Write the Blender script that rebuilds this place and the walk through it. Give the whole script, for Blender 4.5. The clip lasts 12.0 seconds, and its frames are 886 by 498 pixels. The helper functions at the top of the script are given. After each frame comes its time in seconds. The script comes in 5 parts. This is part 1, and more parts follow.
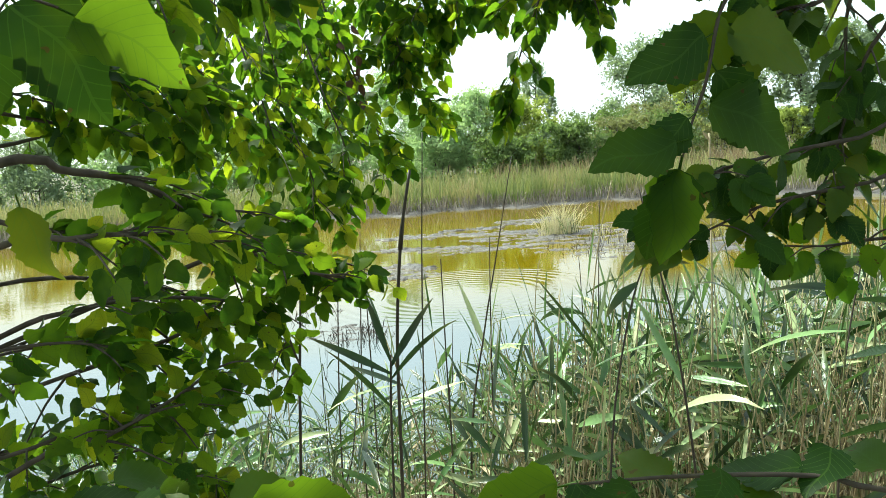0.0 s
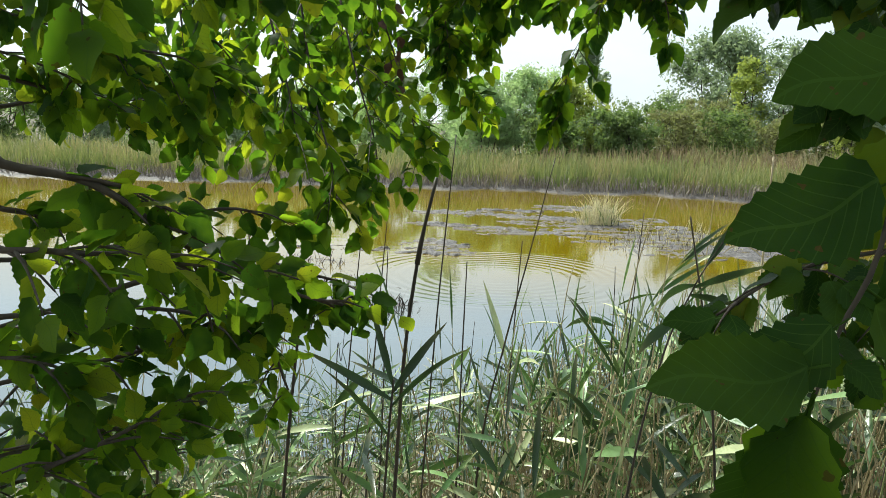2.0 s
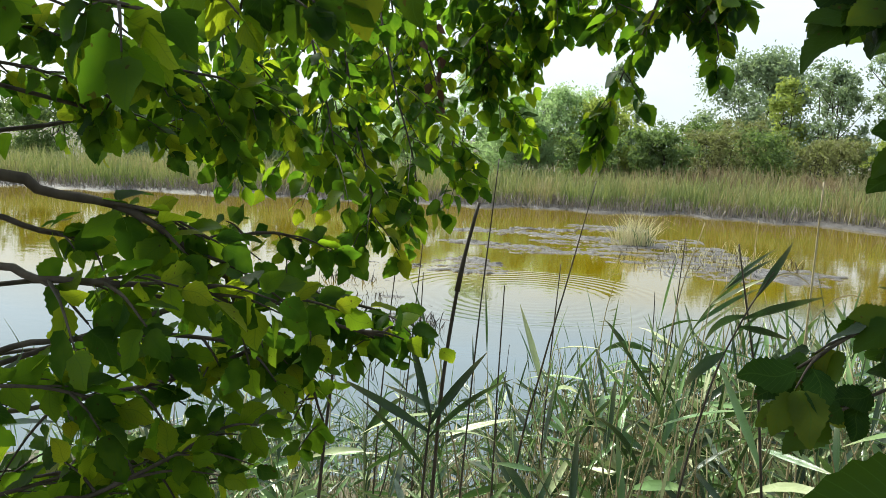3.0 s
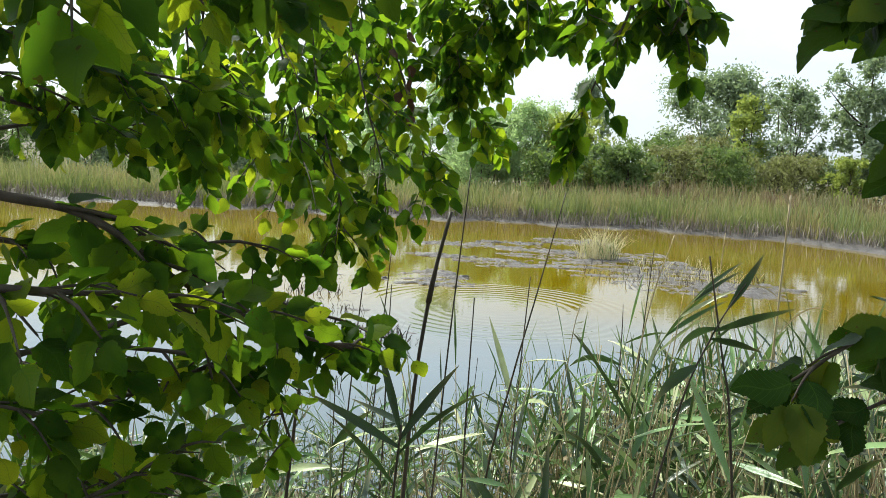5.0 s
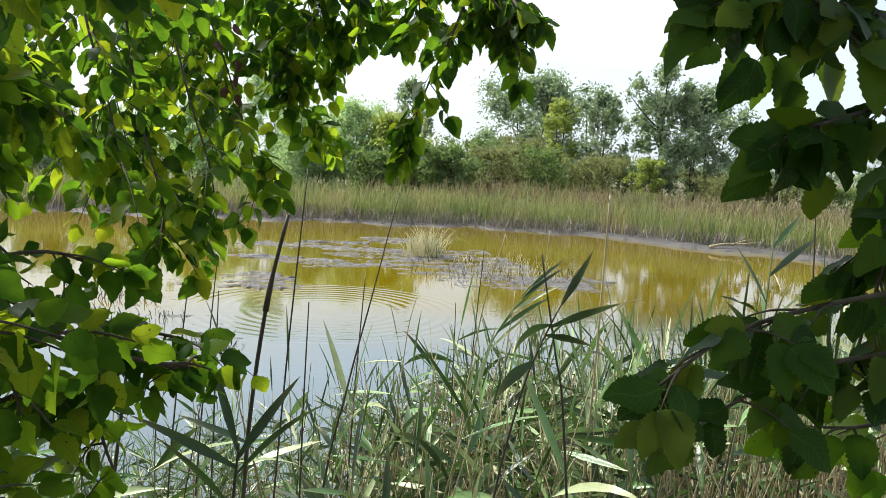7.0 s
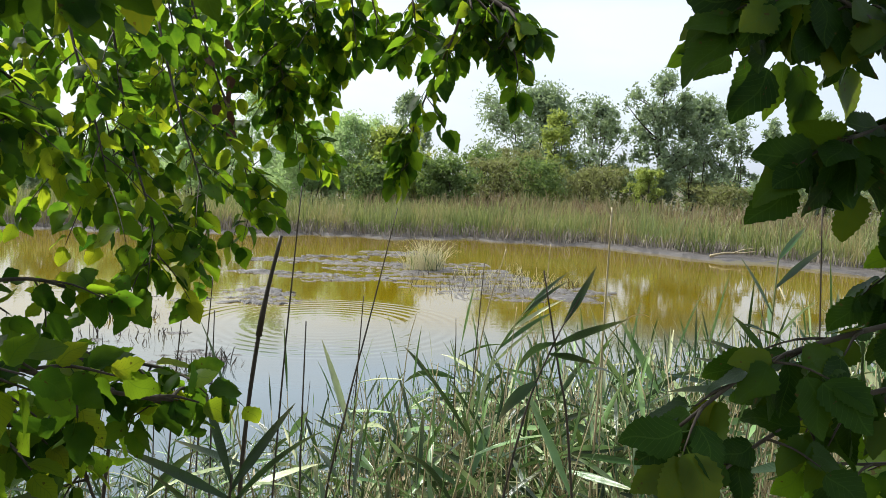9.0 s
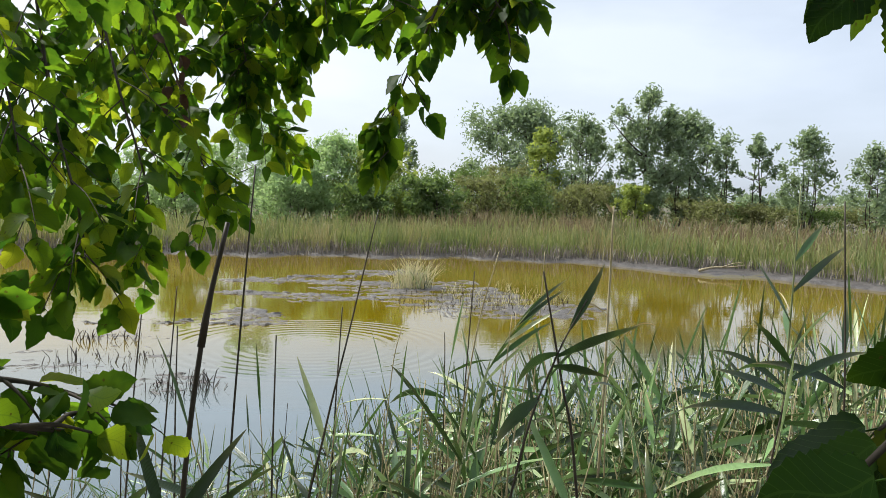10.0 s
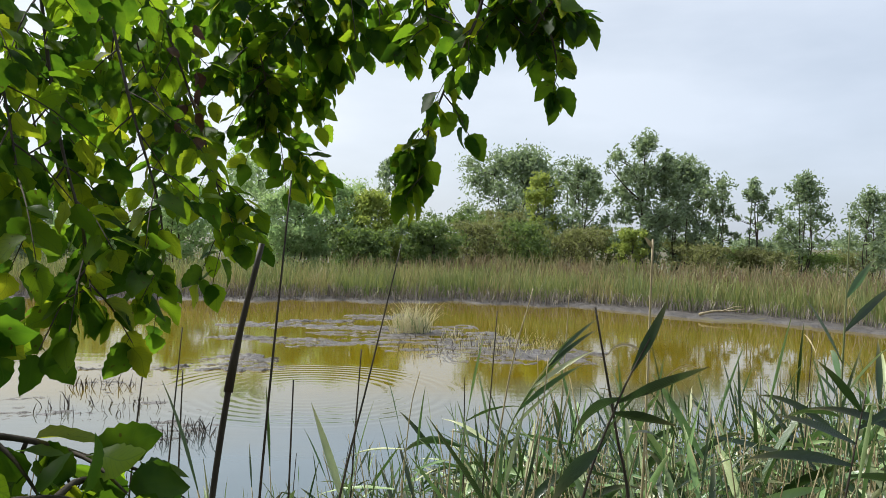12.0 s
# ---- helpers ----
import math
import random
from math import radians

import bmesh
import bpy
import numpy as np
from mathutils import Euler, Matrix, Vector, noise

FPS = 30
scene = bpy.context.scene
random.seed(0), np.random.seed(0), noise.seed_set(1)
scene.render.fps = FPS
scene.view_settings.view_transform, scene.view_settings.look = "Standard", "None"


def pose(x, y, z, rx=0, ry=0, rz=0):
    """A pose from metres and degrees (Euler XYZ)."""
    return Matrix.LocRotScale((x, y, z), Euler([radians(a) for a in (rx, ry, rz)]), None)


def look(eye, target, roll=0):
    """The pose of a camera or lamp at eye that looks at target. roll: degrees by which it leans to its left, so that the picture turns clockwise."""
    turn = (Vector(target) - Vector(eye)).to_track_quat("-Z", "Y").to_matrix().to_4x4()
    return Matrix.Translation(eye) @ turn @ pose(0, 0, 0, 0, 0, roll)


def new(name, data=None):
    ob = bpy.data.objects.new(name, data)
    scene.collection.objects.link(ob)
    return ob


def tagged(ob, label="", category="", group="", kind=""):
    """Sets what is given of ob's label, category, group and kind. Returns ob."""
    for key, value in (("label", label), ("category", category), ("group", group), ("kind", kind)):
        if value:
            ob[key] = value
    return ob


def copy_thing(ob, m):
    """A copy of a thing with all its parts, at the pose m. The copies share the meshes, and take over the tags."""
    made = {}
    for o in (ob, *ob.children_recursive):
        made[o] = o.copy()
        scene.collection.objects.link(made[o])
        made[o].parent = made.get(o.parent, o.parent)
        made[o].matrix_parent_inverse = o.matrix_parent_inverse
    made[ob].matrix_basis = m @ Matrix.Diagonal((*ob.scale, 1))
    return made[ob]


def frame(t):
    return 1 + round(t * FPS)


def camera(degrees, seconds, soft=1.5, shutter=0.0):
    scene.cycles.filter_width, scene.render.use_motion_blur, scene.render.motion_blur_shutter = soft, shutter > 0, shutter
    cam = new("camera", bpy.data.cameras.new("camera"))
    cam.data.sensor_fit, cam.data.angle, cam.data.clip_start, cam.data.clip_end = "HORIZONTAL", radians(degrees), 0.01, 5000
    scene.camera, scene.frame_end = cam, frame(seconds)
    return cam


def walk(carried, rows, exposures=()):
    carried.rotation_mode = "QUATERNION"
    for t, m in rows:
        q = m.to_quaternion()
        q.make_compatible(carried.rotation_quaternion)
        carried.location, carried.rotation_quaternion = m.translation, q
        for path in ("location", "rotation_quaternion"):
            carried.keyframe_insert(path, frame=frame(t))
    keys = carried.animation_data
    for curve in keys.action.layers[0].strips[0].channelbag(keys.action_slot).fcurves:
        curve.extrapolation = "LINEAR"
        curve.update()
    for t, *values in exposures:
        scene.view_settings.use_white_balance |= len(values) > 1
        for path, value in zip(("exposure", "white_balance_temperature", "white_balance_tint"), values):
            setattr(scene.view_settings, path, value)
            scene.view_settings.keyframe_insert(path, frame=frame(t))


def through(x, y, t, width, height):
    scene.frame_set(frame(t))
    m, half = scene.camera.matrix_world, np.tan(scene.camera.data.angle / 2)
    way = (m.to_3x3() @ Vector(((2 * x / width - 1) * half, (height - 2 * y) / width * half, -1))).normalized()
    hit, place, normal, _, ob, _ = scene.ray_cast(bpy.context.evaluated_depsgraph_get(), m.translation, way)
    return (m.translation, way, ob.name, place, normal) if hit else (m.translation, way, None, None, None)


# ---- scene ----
cam = camera(58.8, 12.0, soft=0.8)
PATH = [
    (0, (0.018, 0.181, 1.605), (0.036, 2.165, 1.352), -4.2),
    (0.5, (0.03, 0.291, 1.629), (-0.009, 2.272, 1.357), -1.7),
    (1, (0.049, 0.306, 1.649), (-0.022, 2.279, 1.328), 0.2),
    (1.5, (0.051, 0.344, 1.641), (-0.024, 2.312, 1.291), 1.1),
    (2, (0.043, 0.342, 1.661), (-0.031, 2.315, 1.343), 1.7),
    (2.5, (0.036, 0.376, 1.664), (-0.071, 2.353, 1.385), 2.0),
    (3, (0.025, 0.382, 1.67), (-0.131, 2.356, 1.392), 2.3),
    (4.8, (0.019, 0.396, 1.654), (-0.121, 2.376, 1.404), 2.8),
    (5, (0.015, 0.411, 1.661), (-0.057, 2.395, 1.42), 2.8),
    (5.5, (0.0, 0.372, 1.652), (0.069, 2.356, 1.414), 2.4),
    (6, (0.005, 0.385, 1.655), (0.225, 2.358, 1.42), 3.3),
    (6.5, (-0.021, 0.375, 1.673), (0.315, 2.333, 1.446), 3.0),
    (7, (-0.006, 0.453, 1.662), (0.36, 2.407, 1.441), 3.1),
    (7.5, (-0.01, 0.417, 1.681), (0.362, 2.371, 1.473), 2.5),
    (9.5, (0.02, 0.586, 1.649), (0.385, 2.545, 1.478), 2.3),
    (10, (0.046, 0.695, 1.61), (0.441, 2.651, 1.471), 1.6),
    (10.5, (0.008, 0.743, 1.573), (0.454, 2.69, 1.467), 1.4),
    (11, (-0.015, 0.814, 1.571), (0.436, 2.761, 1.493), 1.5),
    (11.5, (-0.016, 0.818, 1.579), (0.414, 2.77, 1.528), 1.7),
    (12, (-0.001, 0.848, 1.579), (0.402, 2.807, 1.554), 1.5),
]
EXPOSURES = [(0.0, 0.92, 6200, -8), (0.6, 0.78, 6200, -6), (1.5, 0.50, 6200, 0), (3.0, 0.48, 6200, 1), (5.0, 0.50, 6200, 3), (7.5, 0.54, 6200, 6), (9.5, 0.32, 6200, 7), (12.0, 0.10, 6200, 7)]
walk(cam, [(t, look(eye, target, roll)) for t, eye, target, roll in PATH], EXPOSURES)

# ---- light ----
SUN_AZ, SUN_EL = -52.0, 54.0   # degrees left of ahead, above the horizon
sky_world = bpy.data.worlds.new("hazy_sky")
scene.world = sky_world
sky_world.use_nodes = True
wn, wl = sky_world.node_tree.nodes, sky_world.node_tree.links
wn.clear()
w_out = wn.new("ShaderNodeOutputWorld")
w_bg = wn.new("ShaderNodeBackground")
w_sky = wn.new("ShaderNodeTexSky")
w_sky.sky_type, w_sky.sun_disc = "NISHITA", False
w_sky.sun_elevation, w_sky.sun_rotation = radians(SUN_EL), radians(SUN_AZ)
w_sky.dust_density, w_sky.air_density = 2.0, 1.0
w_gain = wn.new("ShaderNodeMixRGB")
w_gain.blend_type = "MULTIPLY"
w_gain.inputs[0].default_value = 1.0
w_gain.inputs[2].default_value = (0.085, 0.085, 0.085, 1)
w_tc = wn.new("ShaderNodeTexCoord")
w_map = wn.new("ShaderNodeMapping")
w_map.inputs["Scale"].default_value = (1.0, 1.0, 3.2)
w_noise = wn.new("ShaderNodeTexNoise")
w_noise.inputs["Scale"].default_value, w_noise.inputs["Detail"].default_value = 1.7, 6.0
w_ramp = wn.new("ShaderNodeMapRange")
w_ramp.inputs["From Min"].default_value, w_ramp.inputs["From Max"].default_value = 0.32, 0.66
w_ramp.inputs["To Min"].default_value, w_ramp.inputs["To Max"].default_value = 0.45, 0.9
w_mix = wn.new("ShaderNodeMixRGB")
w_dir = wn.new("ShaderNodeVectorMath")                    # haze is brighter towards the sun
w_dir.operation = "DOT_PRODUCT"
w_dir.inputs[1].default_value = (math.sin(radians(SUN_AZ)), math.cos(radians(SUN_AZ)), 0.35)
w_glow = wn.new("ShaderNodeMapRange")
w_glow.inputs["From Min"].default_value, w_glow.inputs["From Max"].default_value = 0.05, 1.0
w_haze = wn.new("ShaderNodeMixRGB")
w_haze.inputs[1].default_value = (0.75, 0.80, 0.91, 1)
w_haze.inputs[2].default_value = (1.02, 1.03, 1.06, 1)
wl.new(w_tc.outputs["Generated"], w_dir.inputs[0])
wl.new(w_dir.outputs["Value"], w_glow.inputs["Value"])
wl.new(w_glow.outputs[0], w_haze.inputs[0])
wl.new(w_haze.outputs[0], w_mix.inputs[2])
wl.new(w_tc.outputs["Generated"], w_map.inputs[0])
wl.new(w_map.outputs[0], w_noise.inputs["Vector"])
wl.new(w_noise.outputs["Fac"], w_ramp.inputs["Value"])
wl.new(w_sky.outputs[0], w_gain.inputs[1])
wl.new(w_ramp.outputs[0], w_mix.inputs[0])
wl.new(w_gain.outputs[0], w_mix.inputs[1])
wl.new(w_mix.outputs[0], w_bg.inputs[0])
w_bg.inputs[1].default_value = 1.0
wl.new(w_bg.outputs[0], w_out.inputs[0])

sun = new("sun", bpy.data.lights.new("sun", "SUN"))
sun.data.energy, sun.data.angle, sun.data.color = 5.0, radians(1.5), (1.0, 0.95, 0.86)
az, el = radians(SUN_AZ), radians(SUN_EL)
SUN_FROM = Vector((math.sin(az) * math.cos(el), math.cos(az) * math.cos(el), math.sin(el)))
sun.matrix_world = look(SUN_FROM * 80, (0, 0, 0))


# ---- materials ----
def material(name):
    m = bpy.data.materials.new(name)
    m.use_nodes = True
    nt = m.node_tree
    nt.nodes.clear()
    out = nt.nodes.new("ShaderNodeOutputMaterial")
    return m, nt, out


def node(nt, kind, **values):
    n = nt.nodes.new(kind)
    for key, value in values.items():
        n.inputs[key.replace("_", " ")].default_value = value
    return n


def ramp(nt, fac, stops):
    r = nt.nodes.new("ShaderNodeValToRGB")
    while len(r.color_ramp.elements) < len(stops):
        r.color_ramp.elements.new(0.5)
    for e, (p, c) in zip(r.color_ramp.elements, stops):
        e.position, e.color = p, (*c, 1)
    nt.links.new(fac, r.inputs[0])
    return r.outputs[0]


def mix(nt, fac, a, b, mode="MIX"):
    m = nt.nodes.new("ShaderNodeMixRGB")
    m.blend_type = mode
    for slot, value in ((0, fac), (1, a), (2, b)):
        if hasattr(value, "is_linked"):
            nt.links.new(value, m.inputs[slot])
        else:
            m.inputs[slot].default_value = value if slot == 0 else (*value, 1)
    return m.outputs[0]


def calc(nt, op, a, b=0.0):
    m = nt.nodes.new("ShaderNodeMath")
    m.operation = op
    for slot, value in ((0, a), (1, b)):
        if hasattr(value, "is_linked"):
            nt.links.new(value, m.inputs[slot])
        else:
            m.inputs[slot].default_value = value
    return m.outputs[0]


def noise_fac(nt, scale, detail=3.0, coords=None, rough=0.55):
    n = node(nt, "ShaderNodeTexNoise", Scale=scale, Detail=detail, Roughness=rough)
    nt.links.new(coords if coords else nt.nodes.new("ShaderNodeNewGeometry").outputs["Position"], n.inputs["Vector"])
    return n.outputs["Fac"]


def random_of(nt, island):
    if island:
        return nt.nodes.new("ShaderNodeNewGeometry").outputs["Random Per Island"]
    return nt.nodes.new("ShaderNodeObjectInfo").outputs["Random"]


def surface(nt, out, colour, rough=0.6, bump=None, bump_strength=0.2, bump_distance=0.002, through_colour=None, through=0.4, specular=0.5):
    p = nt.nodes.new("ShaderNodeBsdfPrincipled")
    nt.links.new(colour, p.inputs["Base Color"])
    if hasattr(rough, "is_linked"):
        nt.links.new(rough, p.inputs["Roughness"])
    else:
        p.inputs["Roughness"].default_value = rough
    p.inputs["Specular IOR Level"].default_value = specular
    b = None
    if bump is not None:
        b = node(nt, "ShaderNodeBump", Strength=bump_strength, Distance=bump_distance)
        nt.links.new(bump, b.inputs["Height"])
        nt.links.new(b.outputs[0], p.inputs["Normal"])
    if through_colour is None:
        nt.links.new(p.outputs[0], out.inputs[0])
        return p
    tr = nt.nodes.new("ShaderNodeBsdfTranslucent")
    nt.links.new(through_colour, tr.inputs[0])
    if b:
        nt.links.new(b.outputs[0], tr.inputs["Normal"])
    s = nt.nodes.new("ShaderNodeMixShader")
    s.inputs[0].default_value = through
    nt.links.new(p.outputs[0], s.inputs[1])
    nt.links.new(tr.outputs[0], s.inputs[2])
    nt.links.new(s.outputs[0], out.inputs[0])
    return p


def broadleaf_material(name, island, through=0.56, patch=24.0):
    """Toothed leaf: darker face, paler midrib and side veins, light passing through, brown spots."""
    m, nt, out = material(name)
    uv = nt.nodes.new("ShaderNodeUVMap").outputs[0]
    sep = nt.nodes.new("ShaderNodeSeparateXYZ")
    nt.links.new(uv, sep.inputs[0])
    u, v = sep.outputs[0], sep.outputs[1]
    across = calc(nt, "ABSOLUTE", calc(nt, "SUBTRACT", u, 0.5))
    rib = calc(nt, "LESS_THAN", across, 0.018)
    slant = calc(nt, "SUBTRACT", v, calc(nt, "MULTIPLY", across, 0.75))
    wave = calc(nt, "ABSOLUTE", calc(nt, "SUBTRACT", calc(nt, "FRACT", calc(nt, "MULTIPLY", slant, 9.0)), 0.5))
    vein = calc(nt, "GREATER_THAN", wave, 0.455)
    veins = calc(nt, "MAXIMUM", rib, vein)
    rnd = random_of(nt, island)
    tone = ramp(nt, rnd, [(0.0, (0.010, 0.030, 0.004)), (0.45, (0.020, 0.055, 0.005)), (0.8, (0.040, 0.084, 0.008)), (1.0, (0.085, 0.110, 0.012))])
    mottled = mix(nt, noise_fac(nt, 55.0, 4.0), tone, (0.010, 0.030, 0.003), "MIX")
    face = mix(nt, calc(nt, "MULTIPLY", veins, 0.35), mottled, (0.075, 0.14, 0.018))
    spots = calc(nt, "GREATER_THAN", noise_fac(nt, 130.0, 2.0), 0.70)
    face = mix(nt, calc(nt, "MULTIPLY", spots, 0.7), face, (0.10, 0.055, 0.015))
    glow = ramp(nt, rnd, [(0.0, (0.040, 0.115, 0.009)), (0.45, (0.135, 0.28, 0.013)), (0.75, (0.37, 0.56, 0.018)), (1.0, (0.62, 0.66, 0.025))])
    patchy = node(nt, "ShaderNodeMapRange", From_Min=0.46, From_Max=0.64, To_Min=0.0, To_Max=0.45)
    nt.links.new(noise_fac(nt, patch, 3.0), patchy.inputs["Value"])
    glow = mix(nt, patchy.outputs[0], glow, (0.32, 0.52, 0.02))     # thinner yellow-green patches
    glow = mix(nt, calc(nt, "MULTIPLY", veins, 0.35), glow, (0.09, 0.19, 0.015))
    glow = mix(nt, calc(nt, "MULTIPLY", spots, 0.7), glow, (0.06, 0.03, 0.01))
    surface(nt, out, face, 0.5, calc(nt, "ADD", vein, calc(nt, "MULTIPLY", noise_fac(nt, 240.0, 3.0), 1.5)), 0.18, 0.0005, glow, through, 0.12)
    return m


def blade_material(name, island, stops, glow, through, rough=0.42, patches=()):
    """Long grass blade with fine ribs along it and a drier tip."""
    m, nt, out = material(name)
    uv = nt.nodes.new("ShaderNodeUVMap").outputs[0]
    sep = nt.nodes.new("ShaderNodeSeparateXYZ")
    nt.links.new(uv, sep.inputs[0])
    ribs = calc(nt, "SINE", calc(nt, "MULTIPLY", sep.outputs[0], 60.0))
    tone = ramp(nt, random_of(nt, island), stops)
    tone = mix(nt, calc(nt, "MULTIPLY", noise_fac(nt, 18.0, 4.0), 0.6), tone, stops[0][1])
    for scale, low, high, colour in patches:
        area = node(nt, "ShaderNodeMapRange", From_Min=low, From_Max=high, To_Min=0.0, To_Max=0.75)
        nt.links.new(noise_fac(nt, scale, 3.0), area.inputs["Value"])
        tone = mix(nt, area.outputs[0], tone, colour)
    tip = calc(nt, "MULTIPLY", calc(nt, "POWER", sep.outputs[1], 5.0), 0.7)
    tone = mix(nt, tip, tone, (0.36, 0.30, 0.14))
    g = nt.nodes.new("ShaderNodeRGB")
    g.outputs[0].default_value = (*glow, 1)
    surface(nt, out, tone, rough, ribs, 0.25, 0.0006, mix(nt, 0.5, tone, g.outputs[0]), through, 0.5)
    return m


def stalk_material(name, a, b, scale=40.0, rough=0.6):
    m, nt, out = material(name)
    co = nt.nodes.new("ShaderNodeTexCoord").outputs["Object"]
    mp = node(nt, "ShaderNodeMapping", Scale=(scale, scale, scale * 0.12))
    nt.links.new(co, mp.inputs[0])
    f = noise_fac(nt, 1.0, 5.0, mp.outputs[0])
    surface(nt, out, ramp(nt, f, [(0.3, a), (0.7, b)]), rough, f, 0.5, 0.002)
    return m


def canopy_material(name, stops, glow, patch=0.9):
    """Distant foliage, each leaf spray a little different, with larger light and dark masses."""
    m, nt, out = material(name)
    tone = ramp(nt, random_of(nt, True), stops)
    big = noise_fac(nt, patch, 3.0)
    tone = mix(nt, calc(nt, "MULTIPLY", big, 0.55), tone, stops[0][1])
    g = nt.nodes.new("ShaderNodeRGB")
    g.outputs[0].default_value = (*glow, 1)
    surface(nt, out, tone, 0.6, None, through_colour=g.outputs[0], through=0.42, specular=0.3)
    return m


LEAF = broadleaf_material("elm_leaf", False)
# shade of the close leaves built in: same elm leaf, little light let through
LEAF_SHADED = broadleaf_material("thick_elm_leaf", False, 0.15, 34.0)
LEAF_MASS = broadleaf_material("elm_leaf_mass", True)
BARK = stalk_material("bark", (0.030, 0.022, 0.016), (0.085, 0.065, 0.05), 60.0, 0.85)
REED_GREEN = [(0.0, (0.008, 0.020, 0.006)), (0.42, (0.026, 0.060, 0.018)), (0.60, (0.105, 0.215, 0.058)), (0.78, (0.33, 0.52, 0.19)), (1.0, (0.72, 0.71, 0.42))]
REED_LEAF = blade_material("reed_leaf", False, REED_GREEN, (0.22, 0.42, 0.07), 0.15, 0.28)
# dark of leaves seen against the light, put into the blade colour
REED_BACKLIT = blade_material("dark_reed_leaf", False, [(0.0, (0.010, 0.024, 0.010)), (0.5, (0.026, 0.055, 0.020)), (1.0, (0.060, 0.10, 0.040))], (0.10, 0.22, 0.03), 0.16, 0.3)
REED_LEAF_MASS = blade_material("reed_leaf_mass", True, REED_GREEN, (0.22, 0.42, 0.07), 0.15, 0.28)
STRAW = [(0.0, (0.22, 0.16, 0.085)), (0.5, (0.43, 0.35, 0.20)), (1.0, (0.62, 0.54, 0.36))]
STRAW_MASS = blade_material("dry_reed_mass", True, STRAW, (0.4, 0.33, 0.15), 0.15, 0.6)
STALK_GREEN = stalk_material("reed_stem", (0.11, 0.14, 0.05), (0.24, 0.25, 0.11), 30.0, 0.45)
STALK_STRAW = stalk_material("dry_reed_stem", (0.25, 0.19, 0.10), (0.48, 0.40, 0.24), 30.0, 0.55)
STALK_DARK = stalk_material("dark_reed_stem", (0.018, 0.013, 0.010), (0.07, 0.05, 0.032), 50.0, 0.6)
FAR_REED = blade_material("far_reed", True, [(0.0, (0.11, 0.155, 0.045)), (0.45, (0.20, 0.27, 0.080)), (0.8, (0.33, 0.35, 0.14)), (1.0, (0.52, 0.45, 0.26))], (0.42, 0.43, 0.11), 0.35, 0.65, ((0.28, 0.46, 0.60, (0.095, 0.17, 0.045)), (0.45, 0.50, 0.63, (0.40, 0.31, 0.17)), (1.3, 0.52, 0.66, (0.10, 0.15, 0.05))))
DEAD_REED = blade_material("dead_reed", True, [(0.0, (0.15, 0.125, 0.105)), (0.5, (0.30, 0.26, 0.22)), (1.0, (0.46, 0.40, 0.34))], (0.2, 0.17, 0.13), 0.1, 0.8)
WILLOW = canopy_material("willow_foliage", [(0.0, (0.20, 0.30, 0.15)), (0.5, (0.36, 0.46, 0.24)), (1.0, (0.60, 0.66, 0.35))], (0.55, 0.72, 0.28))
LIME = canopy_material("yellow_green_foliage", [(0.0, (0.158, 0.218, 0.054)), (0.5, (0.283, 0.349, 0.086)), (1.0, (0.440, 0.466, 0.131))], (0.503, 0.583, 0.109))
POPLAR = canopy_material("grey_green_foliage", [(0.0, (0.135, 0.185, 0.115)), (0.5, (0.235, 0.300, 0.195)), (1.0, (0.39, 0.44, 0.31))], (0.35, 0.45, 0.19))
DARK = canopy_material("dark_green_foliage", [(0.0, (0.070, 0.110, 0.045)), (0.5, (0.13, 0.185, 0.065)), (1.0, (0.22, 0.27, 0.10))], (0.25, 0.36, 0.08))
RUST = blade_material("rusty_weeds", True, [(0.0, (0.14, 0.095, 0.06)), (0.5, (0.25, 0.18, 0.105)), (1.0, (0.38, 0.31, 0.17))], (0.3, 0.24, 0.1), 0.3, 0.7, ((0.5, 0.48, 0.60, (0.16, 0.20, 0.07)),))
OLIVE = canopy_material("olive_brown_foliage", [(0.0, (0.125, 0.120, 0.055)), (0.5, (0.21, 0.215, 0.090)), (1.0, (0.33, 0.30, 0.15))], (0.30, 0.34, 0.10))

GROUND, gnt, gout = material("bank_soil")
gf, gfine = noise_fac(gnt, 0.35, 6.0), noise_fac(gnt, 22.0, 6.0)
gcol = mix(gnt, gfine, ramp(gnt, gf, [(0.3, (0.085, 0.07, 0.05)), (0.55, (0.125, 0.115, 0.05)), (0.75, (0.155, 0.13, 0.085))]), (0.09, 0.08, 0.06))
surface(gnt, gout, gcol, 0.9, gfine, 0.6, 0.03)

MUD, mnt, mout = material("wet_mud")
mf = noise_fac(mnt, 3.0, 7.0)
mcol = ramp(mnt, mf, [(0.3, (0.030, 0.026, 0.024)), (0.5, (0.065, 0.057, 0.053)), (0.75, (0.12, 0.108, 0.10))])
surface(mnt, mout, mcol, ramp(mnt, mf, [(0.3, (0.30,) * 3), (0.7, (0.75,) * 3)]), noise_fac(mnt, 14.0, 6.0), 0.8, 0.05)

# turbid ochre pond water with small ripples and one ring of waves spreading
WATER, nt, out = material("pond_water")
geo = nt.nodes.new("ShaderNodeNewGeometry").outputs["Position"]
stretch = node(nt, "ShaderNodeMapping", Scale=(0.55, 1.6, 1.0))
nt.links.new(geo, stretch.inputs[0])
small = noise_fac(nt, 2.6, 4.0, stretch.outputs[0])
broad = noise_fac(nt, 0.22, 3.0)
ring_at = node(nt, "ShaderNodeMapping", Location=(-0.45, -12.8, 0.75))
nt.links.new(geo, ring_at.inputs[0])
length = nt.nodes.new("ShaderNodeVectorMath")
length.operation = "LENGTH"
nt.links.new(ring_at.outputs[0], length.inputs[0])
radius = length.outputs["Value"]
